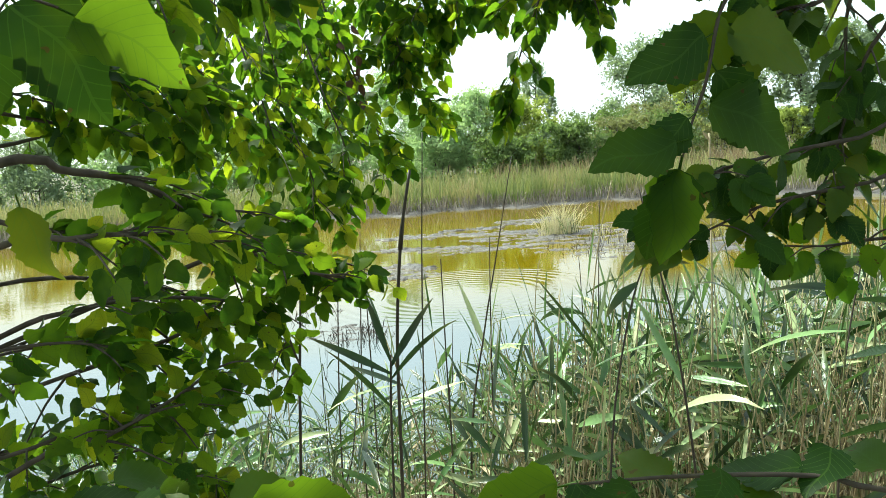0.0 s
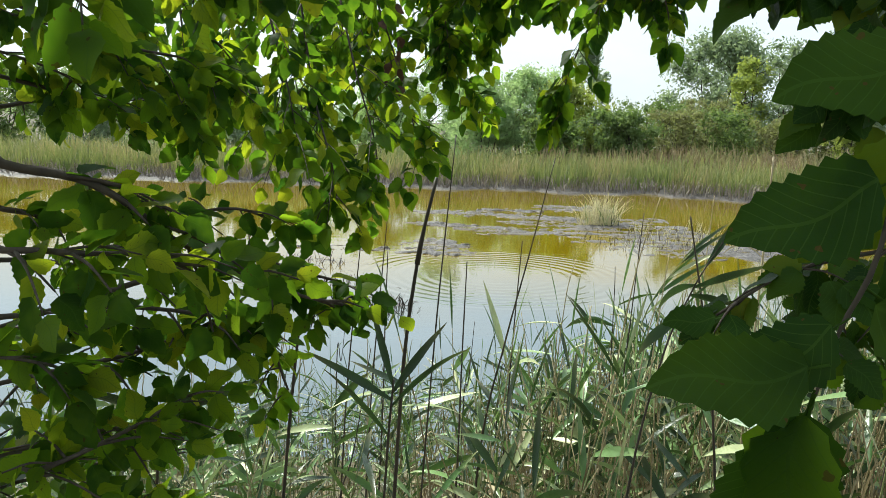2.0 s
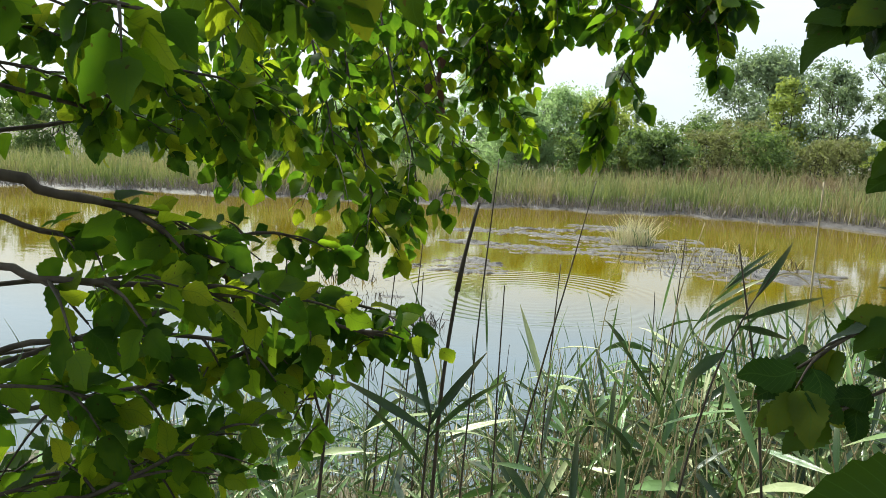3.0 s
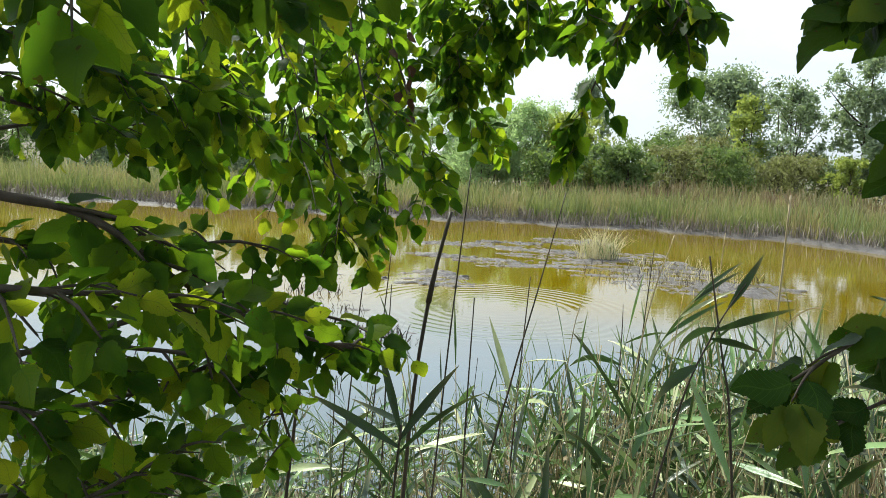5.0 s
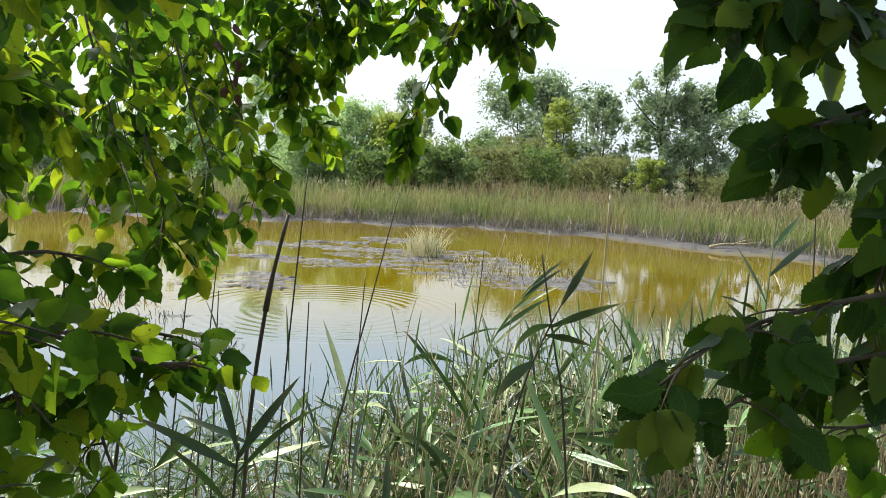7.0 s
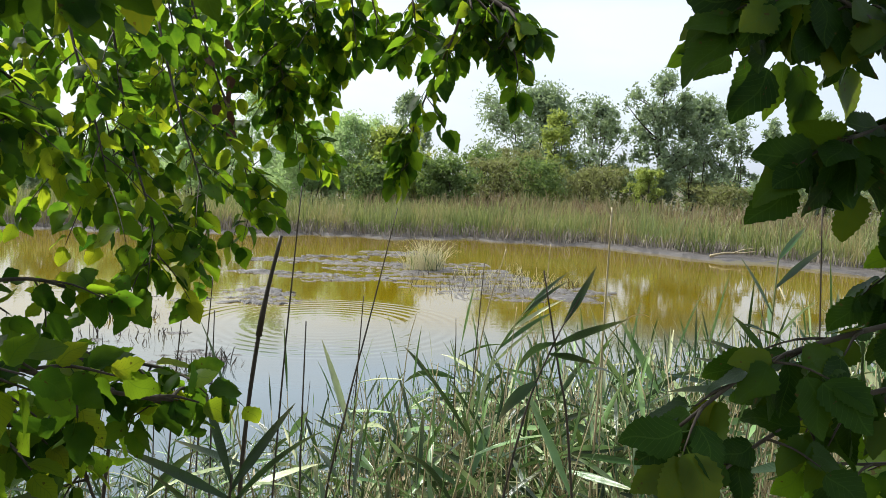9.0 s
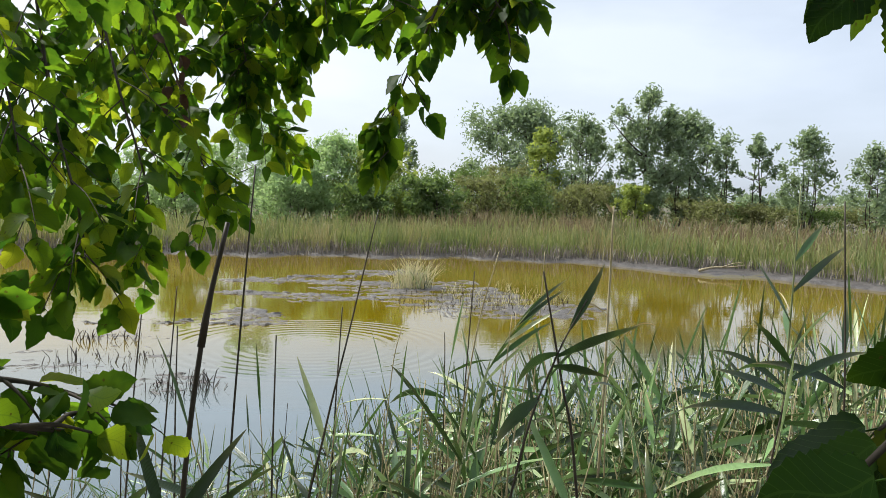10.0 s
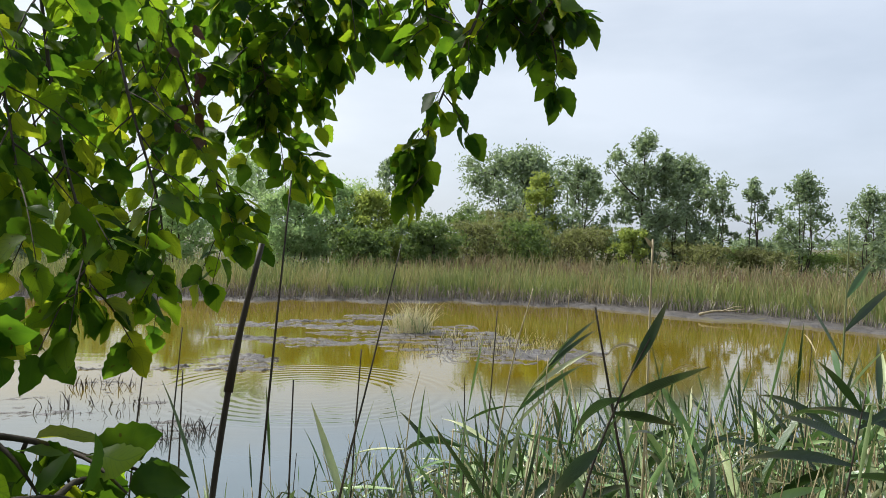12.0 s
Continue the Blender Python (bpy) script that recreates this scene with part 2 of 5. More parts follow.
rings = calc(nt, "SINE", calc(nt, "MULTIPLY", radius, 30.0))
fade = node(nt, "ShaderNodeMapRange", From_Min=0.5, From_Max=2.1, To_Min=0.0, To_Max=1.0)
nt.links.new(radius, fade.inputs["Value"])
edge = node(nt, "ShaderNodeMapRange", From_Min=2.1, From_Max=2.5, To_Min=1.0, To_Max=0.0)
nt.links.new(radius, edge.inputs["Value"])
rings = calc(nt, "MULTIPLY", calc(nt, "MULTIPLY", rings, fade.outputs[0]), edge.outputs[0])
height = calc(nt, "ADD", calc(nt, "MULTIPLY", small, calc(nt, "ADD", calc(nt, "MULTIPLY", broad, 1.6), -0.25)), calc(nt, "MULTIPLY", rings, 0.42))
wcol = ramp(nt, noise_fac(nt, 0.5, 4.0), [(0.3, (0.128, 0.088, 0.0006)), (0.7, (0.160, 0.112, 0.001))])
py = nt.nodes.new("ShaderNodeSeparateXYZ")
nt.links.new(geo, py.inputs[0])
silt_and_sky = node(nt, "ShaderNodeMapRange", From_Min=11.4, From_Max=15.8, To_Min=1.0, To_Max=0.0)
nt.links.new(calc(nt, "ADD", py.outputs[1], calc(nt, "MULTIPLY", noise_fac(nt, 0.4, 3.0), 4.0)), silt_and_sky.inputs["Value"])
wcol = mix(nt, silt_and_sky.outputs[0], wcol, (0.092, 0.122, 0.138))     # grey silt in the shallows, with pale sky reflection put into the colour
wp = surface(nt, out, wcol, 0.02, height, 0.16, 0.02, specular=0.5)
wp.inputs["IOR"].default_value = 1.6


# ---- mesh helpers ----
class Heap:
    """Gathers vertices, faces and texture coordinates into one mesh."""

    def __init__(self):
        self.v, self.f, self.uv, self.n = [], [], [], 0

    def add(self, verts, faces, uvs):
        verts = np.asarray(verts, float).reshape(-1, 3)
        self.v.append(verts)
        self.uv.append(np.asarray(uvs, float).reshape(-1, 2))
        k = self.n
        self.f.extend([tuple(i + k for i in face) for face in faces])
        self.n += len(verts)

    def mesh(self, name, mat, smooth=True):
        me = bpy.data.meshes.new(name)
        verts = np.concatenate(self.v)
        me.from_pydata(verts.tolist(), [], self.f)
        layer = me.uv_layers.new(name="UVMap")
        index = np.empty(len(me.loops), dtype=np.int32)
        me.loops.foreach_get("vertex_index", index)
        layer.data.foreach_set("uv", np.concatenate(self.uv)[index].astype(np.float32).ravel())
        if smooth:
            me.polygons.foreach_set("use_smooth", [True] * len(me.polygons))
        me.materials.append(mat)
        return me


def empty(name, place, label, category, group="", kind=""):
    ob = new(name)
    ob.location = place
    return tagged(ob, label, category, group, kind)


def part(name, me, parent, label="", m=None, kind=""):
    ob = new(name, me)
    ob.parent = parent
    if m is not None:
        ob.matrix_basis = m
    return tagged(ob, label=label, kind=kind)


def smooth_line(points, n):
    """n points on a Catmull-Rom line through the given ones."""
    p = [Vector(q) for q in points]
    p = [p[0] * 2 - p[1]] + p + [p[-1] * 2 - p[-2]]
    out_line = []
    for i in range(n):
        s = i / (n - 1) * (len(p) - 3)
        k = min(int(s), len(p) - 4)
        t = s - k
        a, b, c, d = p[k:k + 4]
        out_line.append(0.5 * ((2 * b) + (c - a) * t + (2 * a - 5 * b + 4 * c - d) * t * t + (3 * b - a - 3 * c + d) * t ** 3))
    return out_line


def tube(heap, line, r0, r1, sides=6, knots=0.0, rng=random):
    rings, uvs, faces = [], [], []
    n = len(line)
    for i, p in enumerate(line):
        d = (line[min(i + 1, n - 1)] - line[max(i - 1, 0)]).normalized()
        x = d.orthogonal().normalized() if i == 0 else (x - d * x.dot(d)).normalized()
        y = d.cross(x)
        r = (r0 + (r1 - r0) * i / (n - 1)) * (1 + knots * rng.uniform(-1, 1))
        for s in range(sides):
            a = 2 * math.pi * s / sides
            rings.append(p + (x * math.cos(a) + y * math.sin(a)) * r)
            uvs.append((s / sides, i / (n - 1)))
    for i in range(n - 1):
        for s in range(sides):
            t = (s + 1) % sides
            faces.append((i * sides + s, i * sides + t, (i + 1) * sides + t, (i + 1) * sides + s))
    faces.append(tuple(range((n - 1) * sides, n * sides)))
    faces.append(tuple(range(sides - 1, -1, -1)))
    heap.add([tuple(q) for q in rings], faces, uvs)


def broad_leaf(rng, rows=11, teeth=0.07):
    """Unit leaf: stalk at the origin, blade along +y, face +z. Ovate, toothed, folded along the midrib, tip bent down."""
    verts, uvs, faces = [], [], []
    curl, fold, twist = rng.uniform(0.05, 0.55), rng.uniform(0.05, 0.40), rng.uniform(-0.45, 0.45)
    wide, lop, wob = rng.uniform(0.26, 0.34), rng.uniform(-0.05, 0.05), rng.uniform(0, 6)
    stalk = 0.13
    for i in range(rows + 1):
        s = i / rows
        half = wide * (math.sin(math.pi * s ** 0.78) ** 0.78 if 0 < s < 1 else 0.0)
        if 0 < i < rows:
            half *= 1 + (teeth if i % 2 else -teeth)
        y = stalk + s * 0.92
        drop = -curl * s * s * 0.6
        bend = 0.045 * math.sin(s * 7 + wob)
        for side in (-1, 0, 1):
            h = half * (1 + lop * side)
            x = side * h
            z = drop + abs(side) * h * (fold + bend * 3) + twist * x * s
            verts.append((x + bend, y - abs(side) * h * 0.12, z))
            uvs.append((0.5 + x / (2.1 * wide), s))
    for i in range(rows):
        for c in (0, 1):
            a = i * 3 + c
            faces.append((a, a + 1, a + 4, a + 3))
    k = len(verts)
    for j, (y, w) in enumerate(((0.0, 0.012), (stalk + 0.02, 0.010))):
        for a in range(3):
            verts.append((w * math.cos(a * 2.1), y, w * math.sin(a * 2.1) - 0.006))
            uvs.append((0.5, 0.0))
    for a in range(3):
        b = (a + 1) % 3
        faces.append((k + a, k + b, k + 3 + b, k + 3 + a))
    return np.array(verts), faces, np.array(uvs)


leaf_rng = random.Random(11)
LEAF_SHAPES = [broad_leaf(leaf_rng) for _ in range(7)]
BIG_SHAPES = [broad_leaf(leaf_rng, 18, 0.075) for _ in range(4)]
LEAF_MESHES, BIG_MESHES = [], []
for shapes, meshes, leaf_mat in ((LEAF_SHAPES, LEAF_MESHES, LEAF), (BIG_SHAPES, BIG_MESHES, LEAF_SHADED)):
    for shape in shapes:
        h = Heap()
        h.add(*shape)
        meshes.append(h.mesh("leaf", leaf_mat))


def leaf_pose(at, along, up, size):
    y = along.normalized()
    z = (up - y * up.dot(y))
    z = z.normalized() if z.length > 1e-3 else y.orthogonal().normalized()
    x = y.cross(z)
    m = Matrix((x, y, z)).transposed().to_4x4()
    return Matrix.Translation(at) @ m @ Matrix.Diagonal((size, size, size, 1))


# ---- ground and water ----
WATER_Z = -0.75
BANK = [(-60, 25.0), (-24, 28.6), (-9.5, 29.3), (-0.9, 29.5), (3.0, 29.4), (8.2, 28.9), (11.0, 27.0), (12.2, 25.0), (13.4, 23.4), (14.9, 22.4), (15.8, 20.4), (16.8, 18.0), (24.0, 12.0), (40.0, 2.0)]


def bank_y(x):
    return float(np.interp(x, [b[0] for b in BANK], [b[1] for b in BANK])) + 0.35 * math.sin(x * 1.3) + 0.2 * math.sin(x * 3.1 + 1)


def ground_z(x, y):
    near = float(np.interp(y, [1.0, 5.5, 8.0], [0.0, -0.72, -1.4])) + 0.05 * noise.noise((x * 1.1, y * 1.1, 0))
    d = y - bank_y(x)
    far = float(np.interp(d, [-3.0, -0.3, 0.4, 5.0, 14.0], [-1.4, -0.82, -0.66, -0.55, -0.40])) + 0.05 * noise.noise((x * 0.9, y * 0.9, 3))
    return max(near, far)


def spread(fine, step, far, grow=1.22):
    out_axis, s, p = [], step, fine
    while p < far:
        out_axis.append(p)
        s *= grow
        p += s
    return out_axis + [far]


xs = [-v for v in reversed(spread(26, 0.8, 2500))] + [i * 0.55 for i in range(-46, 47)] + spread(26, 0.8, 2500)
ys = [-v for v in reversed(spread(3, 0.8, 2500))] + [-2.5 + i * 0.5 for i in range(0, 100)] + spread(48, 0.8, 2500)
gv = [(x, y, ground_z(x, y)) for y in ys for x in xs]
gfaces = [(j * len(xs) + i, j * len(xs) + i + 1, (j + 1) * len(xs) + i + 1, (j + 1) * len(xs) + i) for j in range(len(ys) - 1) for i in range(len(xs) - 1)]
h = Heap()
h.add(gv, gfaces, [(v[0], v[1]) for v in gv])
tagged(new("ground", h.mesh("ground", GROUND)), "brown soil of the pond banks and fields behind", "ground", kind="structure")

h = Heap()
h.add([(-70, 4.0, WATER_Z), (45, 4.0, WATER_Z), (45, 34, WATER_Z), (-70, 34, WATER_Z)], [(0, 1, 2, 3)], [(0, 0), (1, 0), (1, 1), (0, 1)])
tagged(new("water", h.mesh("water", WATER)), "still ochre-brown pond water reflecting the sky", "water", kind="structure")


def flat_width(x):
    """Extra width of the bare mud flat where the shore turns."""
    return float(np.interp(x, [9.5, 11.5, 14.0, 17.0], [0.0, 0.9, 1.6, 1.2]))


def mud_sheet(name, x0, x1, d0, d1, label):
    h = Heap()
    n, rows = int((x1 - x0) / 0.3), 8
    v = []
    for i in range(n + 1):
        x = x0 + (x1 - x0) * i / n
        for j in range(rows + 1):
            t = j / rows
            y = bank_y(x) + d0 + (d1 - d0 + flat_width(x)) * t + 0.5 * noise.noise((x * 0.7, 5, 0))
            z = WATER_Z - 0.05 + 0.28 * t + 0.07 * noise.noise((x * 2.3, y * 2.3, 1)) + 0.04 * noise.noise((x * 7, y * 7, 1))
            v.append((x, y, max(z, ground_z(x, y) + 0.012) if j > 1 else WATER_Z - 0.08))
    f = [(i * (rows + 1) + j, (i + 1) * (rows + 1) + j, (i + 1) * (rows + 1) + j + 1, i * (rows + 1) + j + 1) for i in range(n) for j in range(rows)]
    h.add(v, f, [(p[0], p[1]) for p in v])
    return tagged(new(name, h.mesh(name, MUD)), label, "mud", kind="structure")


mud_sheet("mud_bank_far", -40, 32, -0.75, 1.6, "grey-brown wet mud strip along the far shore")


# ---- grass blades ----
def blade(rng, base, way, length, width, arch, segs=6, lift=1.0, spin=None):
    """A blade that rises along way and arches over; ribbon folded along its middle."""
    verts, uvs, faces = [], [], []
    p = Vector(base)
    d = Vector(way).normalized()
    side = d.cross(Vector((0, 0, 1)))
    side = side.normalized() if side.length > 0.05 else Vector((1, 0, 0))
    side = Matrix.Rotation(rng.uniform(-1.4, 1.4) if spin is None else spin, 3, d) @ side
    step = length / segs
    for i in range(segs + 1):
        s = i / segs
        w = width * (0.22 + 1.7 * s if s < 0.35 else 0.815 * (1 - ((s - 0.35) / 0.65) ** 1.7)) * 0.6 + 0.0004
        nrm = side.cross(d)
        for k in (-1, 0, 1):
            verts.append(p + side * (k * w) + nrm * (abs(k) * w * 0.35))
            uvs.append((0.5 + 0.5 * k, s))
        p = p + d * step
        d = (d + Vector((0, 0, -arch * (0.4 + 1.4 * s) / segs * lift))).normalized()
        side = (side - d * side.dot(d)).normalized()
    for i in range(segs):
        for c in (0, 1):
            a = i * 3 + c
            faces.append((a, a + 1, a + 4, a + 3))
    return np.array([tuple(v) for v in verts]), faces, np.array(uvs)


class Reed:
    """One reed of height 1: stem line, leaves as separate pieces, all rooted at the origin."""

    def __init__(self, seed, leaves, lean=0.06, plume=False):
        rng = random.Random(seed)
        a = rng.uniform(0, 6.28)
        dx, dy = math.cos(a) * lean, math.sin(a) * lean
        self.line = smooth_line([(0, 0, 0), (dx * 0.15, dy * 0.15, 0.4), (dx * 0.5, dy * 0.5, 0.75), (dx * 1.2, dy * 1.2, 1.0)], 9)
        self.leaves = []
        turn = rng.uniform(0, 6.28)
        for i in range(leaves):
            s = 0.40 + 0.58 * (i + rng.uniform(0, 0.7)) / leaves
            k = min(int(s * 8), 7)
            at = self.line[k].lerp(self.line[k + 1], s * 8 - k)
            turn += math.pi + rng.uniform(-0.6, 0.6)
            rise = rng.uniform(-0.1, 1.5)
            way = Vector((math.cos(turn), math.sin(turn), rise))
            self.leaves.append(blade(rng, at, way, rng.uniform(0.12, 0.23), rng.uniform(0.013, 0.023), rng.choice((0.0, 0.1, 0.2, 0.35, 0.6, 1.2))))
        if leaves:
            self.leaves.append(blade(rng, self.line[-1], self.line[-1] - self.line[-2], rng.uniform(0.12, 0.2), 0.007, 0.5))


def near_top(x, y):
    """Height that the reed bed reaches at a place on the near bank."""
    slope = x / max(y - 0.7, 0.3)
    k = float(np.interp(slope, [-0.6, -0.25, 0.02, 0.15, 0.32, 0.66, 1.1], [0.36, 0.34, 0.29, 0.255, 0.225, 0.20, 0.18]))
    return 1.56 - k * (y - 0.6)


# ---- far bank: reeds, litter, trees ----
def ribbon_field(name, mat, label, count, place, size, seed, category):
    """A field of narrow blades, three faces each, as one mesh."""
    rng = np.random.default_rng(seed)
    v, f, uv, k = [], [], [], 0
    for _ in range(count):
        x, y, z = place(rng)
        hgt, w, lean = size(rng, x, y)
        a, b = rng.uniform(0, 6.28), rng.uniform(0, 6.28)
        cx, cy = math.cos(a) * w, math.sin(a) * w
        lx, ly = math.cos(b) * lean * hgt, math.sin(b) * lean * hgt
        for s, ww, bend in ((0, 0.7, 0), (0.45, 1.0, 0.22), (0.8, 0.7, 0.6)):
            v.append((x - cx * ww + lx * bend, y - cy * ww + ly * bend, z + hgt * s))
            v.append((x + cx * ww + lx * bend, y + cy * ww + ly * bend, z + hgt * s))
            uv += [(0.0, s), (1.0, s)]
        v.append((x + lx, y + ly, z + hgt * (1.0 - 0.35 * lean)))
        uv.append((0.5, 1.0))
        f += [(k, k + 1, k + 3, k + 2), (k + 2, k + 3, k + 5, k + 4), (k + 4, k + 5, k + 6)]
        k += 7
    h = Heap()
    h.add(v, f, uv)
    return tagged(new(name, h.mesh(name, mat, False)), label, category, kind="stuff")


def on_bank(x0, x1, d0, d1, power=1.0):
    def place(rng):
        x = rng.uniform(x0, x1)
        y = bank_y(x) + d0 + (d1 - d0) * rng.uniform() ** power + flat_width(x)
        return x, y, ground_z(x, y) - 0.02
    return place


def reed_size(low, high, width, lean):
    def size(rng, x, y):
        clump = 0.62 + 0.5 * (0.5 + 0.5 * noise.noise((x * 0.45, y * 0.45, 7))) + 0.3 * noise.noise((x * 1.7, y * 1.7, 9))
        return rng.uniform(low, high) * clump, width * rng.uniform(0.6, 1.3), lean * rng.uniform(0.2, 1.6)
    return size


ribbon_field("far_reeds", FAR_REED, "green and straw reeds along the far shore", 26000, on_bank(-34, 34, 0.5, 8.0, 1.5), reed_size(0.55, 1.50, 0.016, 0.28), 3, "reeds")
ribbon_field("dead_far_reeds", DEAD_REED, "grey dead reed stubble at the water's edge", 9000, on_bank(-34, 32, -0.1, 1.5), reed_size(0.3, 0.75, 0.014, 0.5), 4, "reeds")
ribbon_field("meadow_grass", FAR_REED, "tall straw-green meadow grass behind the reeds", 12000, on_bank(-60, 90, 8.0, 60.0, 2.2), reed_size(0.6, 1.1, 0.035, 0.3), 5, "grass")


ribbon_field("dry_undergrowth", RUST, "rusty brown tall weeds between the reeds and trees", 9000, on_bank(3, 36, 7.0, 14.0), reed_size(0.7, 1.7, 0.022, 0.35), 6, "weeds")


def leaf_cloud(heap, rng, centres, count, size, flat=0.8):
    """Small leaf sprays scattered round clump centres (x, y, z, radius)."""
    c = np.array(centres)
    weight = c[:, 3] ** 2
    pick = rng.choice(len(c), size=count, p=weight / weight.sum())
    d = rng.normal(size=(count, 3))
    d /= np.linalg.norm(d, axis=1)[:, None]
    r = np.minimum(np.abs(rng.normal(size=count)) * 0.72, rng.uniform(0.9, 1.3, count))
    at = c[pick, :3] + d * (r * c[pick, 3])[:, None] * np.array([1, 1, flat])
    a = rng.normal(size=(count, 3))
    a /= np.linalg.norm(a, axis=1)[:, None]
    b = np.cross(a, rng.normal(size=(count, 3)))
    b /= np.linalg.norm(b, axis=1)[:, None]
    s = size * rng.uniform(0.55, 1.35, count)[:, None]
    quad = np.stack([at - a * s, at - b * s * 0.42 + a * s * 0.1, at + a * s * 0.9, at + b * s * 0.42], axis=1).reshape(-1, 3)
    heap.add(quad, [(4 * i, 4 * i + 1, 4 * i + 2, 4 * i + 3) for i in range(count)], np.tile([(0.5, 0), (0, 0.4), (0.5, 1), (1, 0.4)], (count, 1)))


def tree(name, x, y, top, wide, mat, label, seed, stem=0.35, stems=1, leaves=3600, leaf=0.13, clumps=26, airy=0.0, shape=0.8, category="tree"):
    """Tapered stems with limbs and a crown of leaf clumps with gaps. stem: the share of the height bare of leaves."""
    rng, r = np.random.default_rng(seed), random.Random(seed)
    base = ground_z(x, y) - 0.05
    tall = top - base
    ob = empty(name, (x, y, base), label, category)
    wood, limbs, centres = Heap(), Heap(), []
    tips = []
    for s in range(stems):
        sx = r.uniform(-0.5, 0.5) * wide * 0.4 * (stems > 1)
        lean = r.uniform(-0.25, 0.25) * wide * 0.5
        line = smooth_line([(sx * 0.5, 0, 0), (sx, r.uniform(-.1, .1), tall * 0.3), (sx + lean * 0.6, r.uniform(-.2, .2), tall * 0.65), (sx + lean, 0, tall * r.uniform(0.82, 0.95))], 10)
        rad = 0.017 * tall / math.sqrt(stems) + 0.01
        tube(wood, line, rad * 0.8, rad * 0.15, 6, 0.1, r)
        for j in range(max(5, 16 // stems)):
            k = r.uniform(max(stem, 0.15), 0.95)
            p = line[int(k * 9)]
            ang = r.uniform(0, 6.28)
            reach = wide * 0.5 * r.uniform(0.45, 1.0) * (1.15 - 0.6 * abs(k - stem - 0.25))
            tip = p + Vector((math.cos(ang) * reach, math.sin(ang) * reach * 0.8, reach * r.uniform(0.25, 0.9)))
            tip.z = min(tip.z, tall * 0.95)
            tube(limbs, smooth_line([p, p.lerp(tip, 0.5) + Vector((0, 0, -0.06 * reach)), tip], 5), rad * 0.42, rad * 0.1, 5, 0.1, r)
            tips.append(tip)
        tips.append(line[-1])
    for tip in tips:
        centres.append((tip.x, tip.y, tip.z, wide * r.uniform(0.07, 0.15)))
    while len(centres) < clumps * 3:
        u = r.uniform(stem, 1.0)
        q = (u - stem) / (1 - stem)
        girth = wide * 0.5 * (math.sin(math.pi * min(0.97, 0.16 + 0.80 * q ** shape)) ** 0.7)
        ang, rr = r.uniform(0, 6.28), girth * r.uniform(0.2, 1.0)
        centres.append((math.cos(ang) * rr, math.sin(ang) * rr * 0.8, tall * (u * 0.94 + 0.02), wide * r.uniform(0.05, 0.15) * (1 - 0.2 * airy)))
    crown = Heap()
    leaf_cloud(crown, rng, centres, int(leaves * (1.9 if stem > 0.05 else 2.6)), leaf * 0.92, 1.25 if stem > 0.05 else 0.9)
    part("trunk", wood.mesh("trunk", BARK), ob, "thin dark bark", kind="stuff" if stems > 1 else "")
    part("branchwork", limbs.mesh("branchwork", BARK), ob, kind="stuff")
    part("crown", crown.mesh("crown", mat, False), ob, kind="stuff")
    return ob


tree("feathery_tree", -2.1, 46.5, 6.4, 4.6, WILLOW, "pale green feathery tree behind the far reeds", 21, 0.15, 2, 7500, 0.10, 34)
tree("willow_bush", 0.3, 42.0, 4.0, 4.2, WILLOW, "wide grey-green willow bush on the far bank", 22, 0.0, 5, 9000, 0.10, 46, category="bush")
tree("willow_bush", 2.3, 43.0, 4.6, 4.4, WILLOW, "tall grey-green willow bush with feathery top", 23, 0.02, 5, 7800, 0.10, 42, category="bush")
tree("yellow_green_bush", 4.6, 42.0, 3.9, 4.0, LIME, "bright yellow-green rounded bush on the far bank", 24, 0.02, 5, 5000, 0.12, 40, category="bush")
tree("tall_tree", 7.5, 56.0, 7.2, 3.6, POPLAR, "dark layered tree rising behind the bushes", 25, 0.2, 1, 3600, 0.15, 20)
tree("dark_bush", 7.2, 39.8, 2.4, 3.4, DARK, "dark green leafy bush above the reeds", 26, 0.0, 5, 4200, 0.11, 34, category="bush")
tree("dark_bush", 3.9, 39.4, 1.9, 3.2, DARK, "low dark green bush above the reeds", 27, 0.0, 5, 3200, 0.11, 30, category="bush")
tree("domed_tree", 17.0, 56.0, 8.2, 8.4, POPLAR, "large domed grey-green tree behind the shrubs", 28, 0.05, 3, 12000, 0.16, 52)
tree("light_green_tree", 15.7, 48.0, 6.0, 2.9, LIME, "slender bright green tree before a darker one", 29, 0.1, 2, 3600, 0.13, 28)
tree("olive_shrub", 10.3, 41.5, 2.5, 3.6, OLIVE, "olive-brown shrub thicket above the reeds", 30, 0.0, 9, 2160, 0.10, 32, category="shrub")
tree("olive_shrub", 13.0, 42.5, 2.6, 3.8, DARK, "green shrub thicket with brown twigs", 31, 0.0, 9, 2160, 0.10, 32, category="shrub")
tree("olive_shrub", 16.0, 42.0, 2.3, 3.6, OLIVE, "olive-brown shrub with dry twigs", 32, 0.0, 9, 1920, 0.10, 30, category="shrub")
tree("grey_poplar", 18.3, 47.0, 6.7, 4.4, POPLAR, "airy grey-green young poplar", 33, 0.06, 6, 5600, 0.13, 26, 0.5)
tree("tall_poplar", 20.7, 43.7, 8.0, 4.4, POPLAR, "tall airy poplar with a thin straight trunk", 34, 0.24, 1, 5600, 0.14, 26, 0.3)
tree("poplar", 23.8, 44.4, 6.9, 5.2, POPLAR, "many-stemmed poplar with a dense grey-green crown", 35, 0.12, 6, 7600, 0.14, 30, 0.2)
tree("thin_poplar", 26.7, 45.2, 5.2, 1.9, POPLAR, "thin young poplar with bare lower stems", 36, 0.3, 3, 1300, 0.13, 14, 0.6)
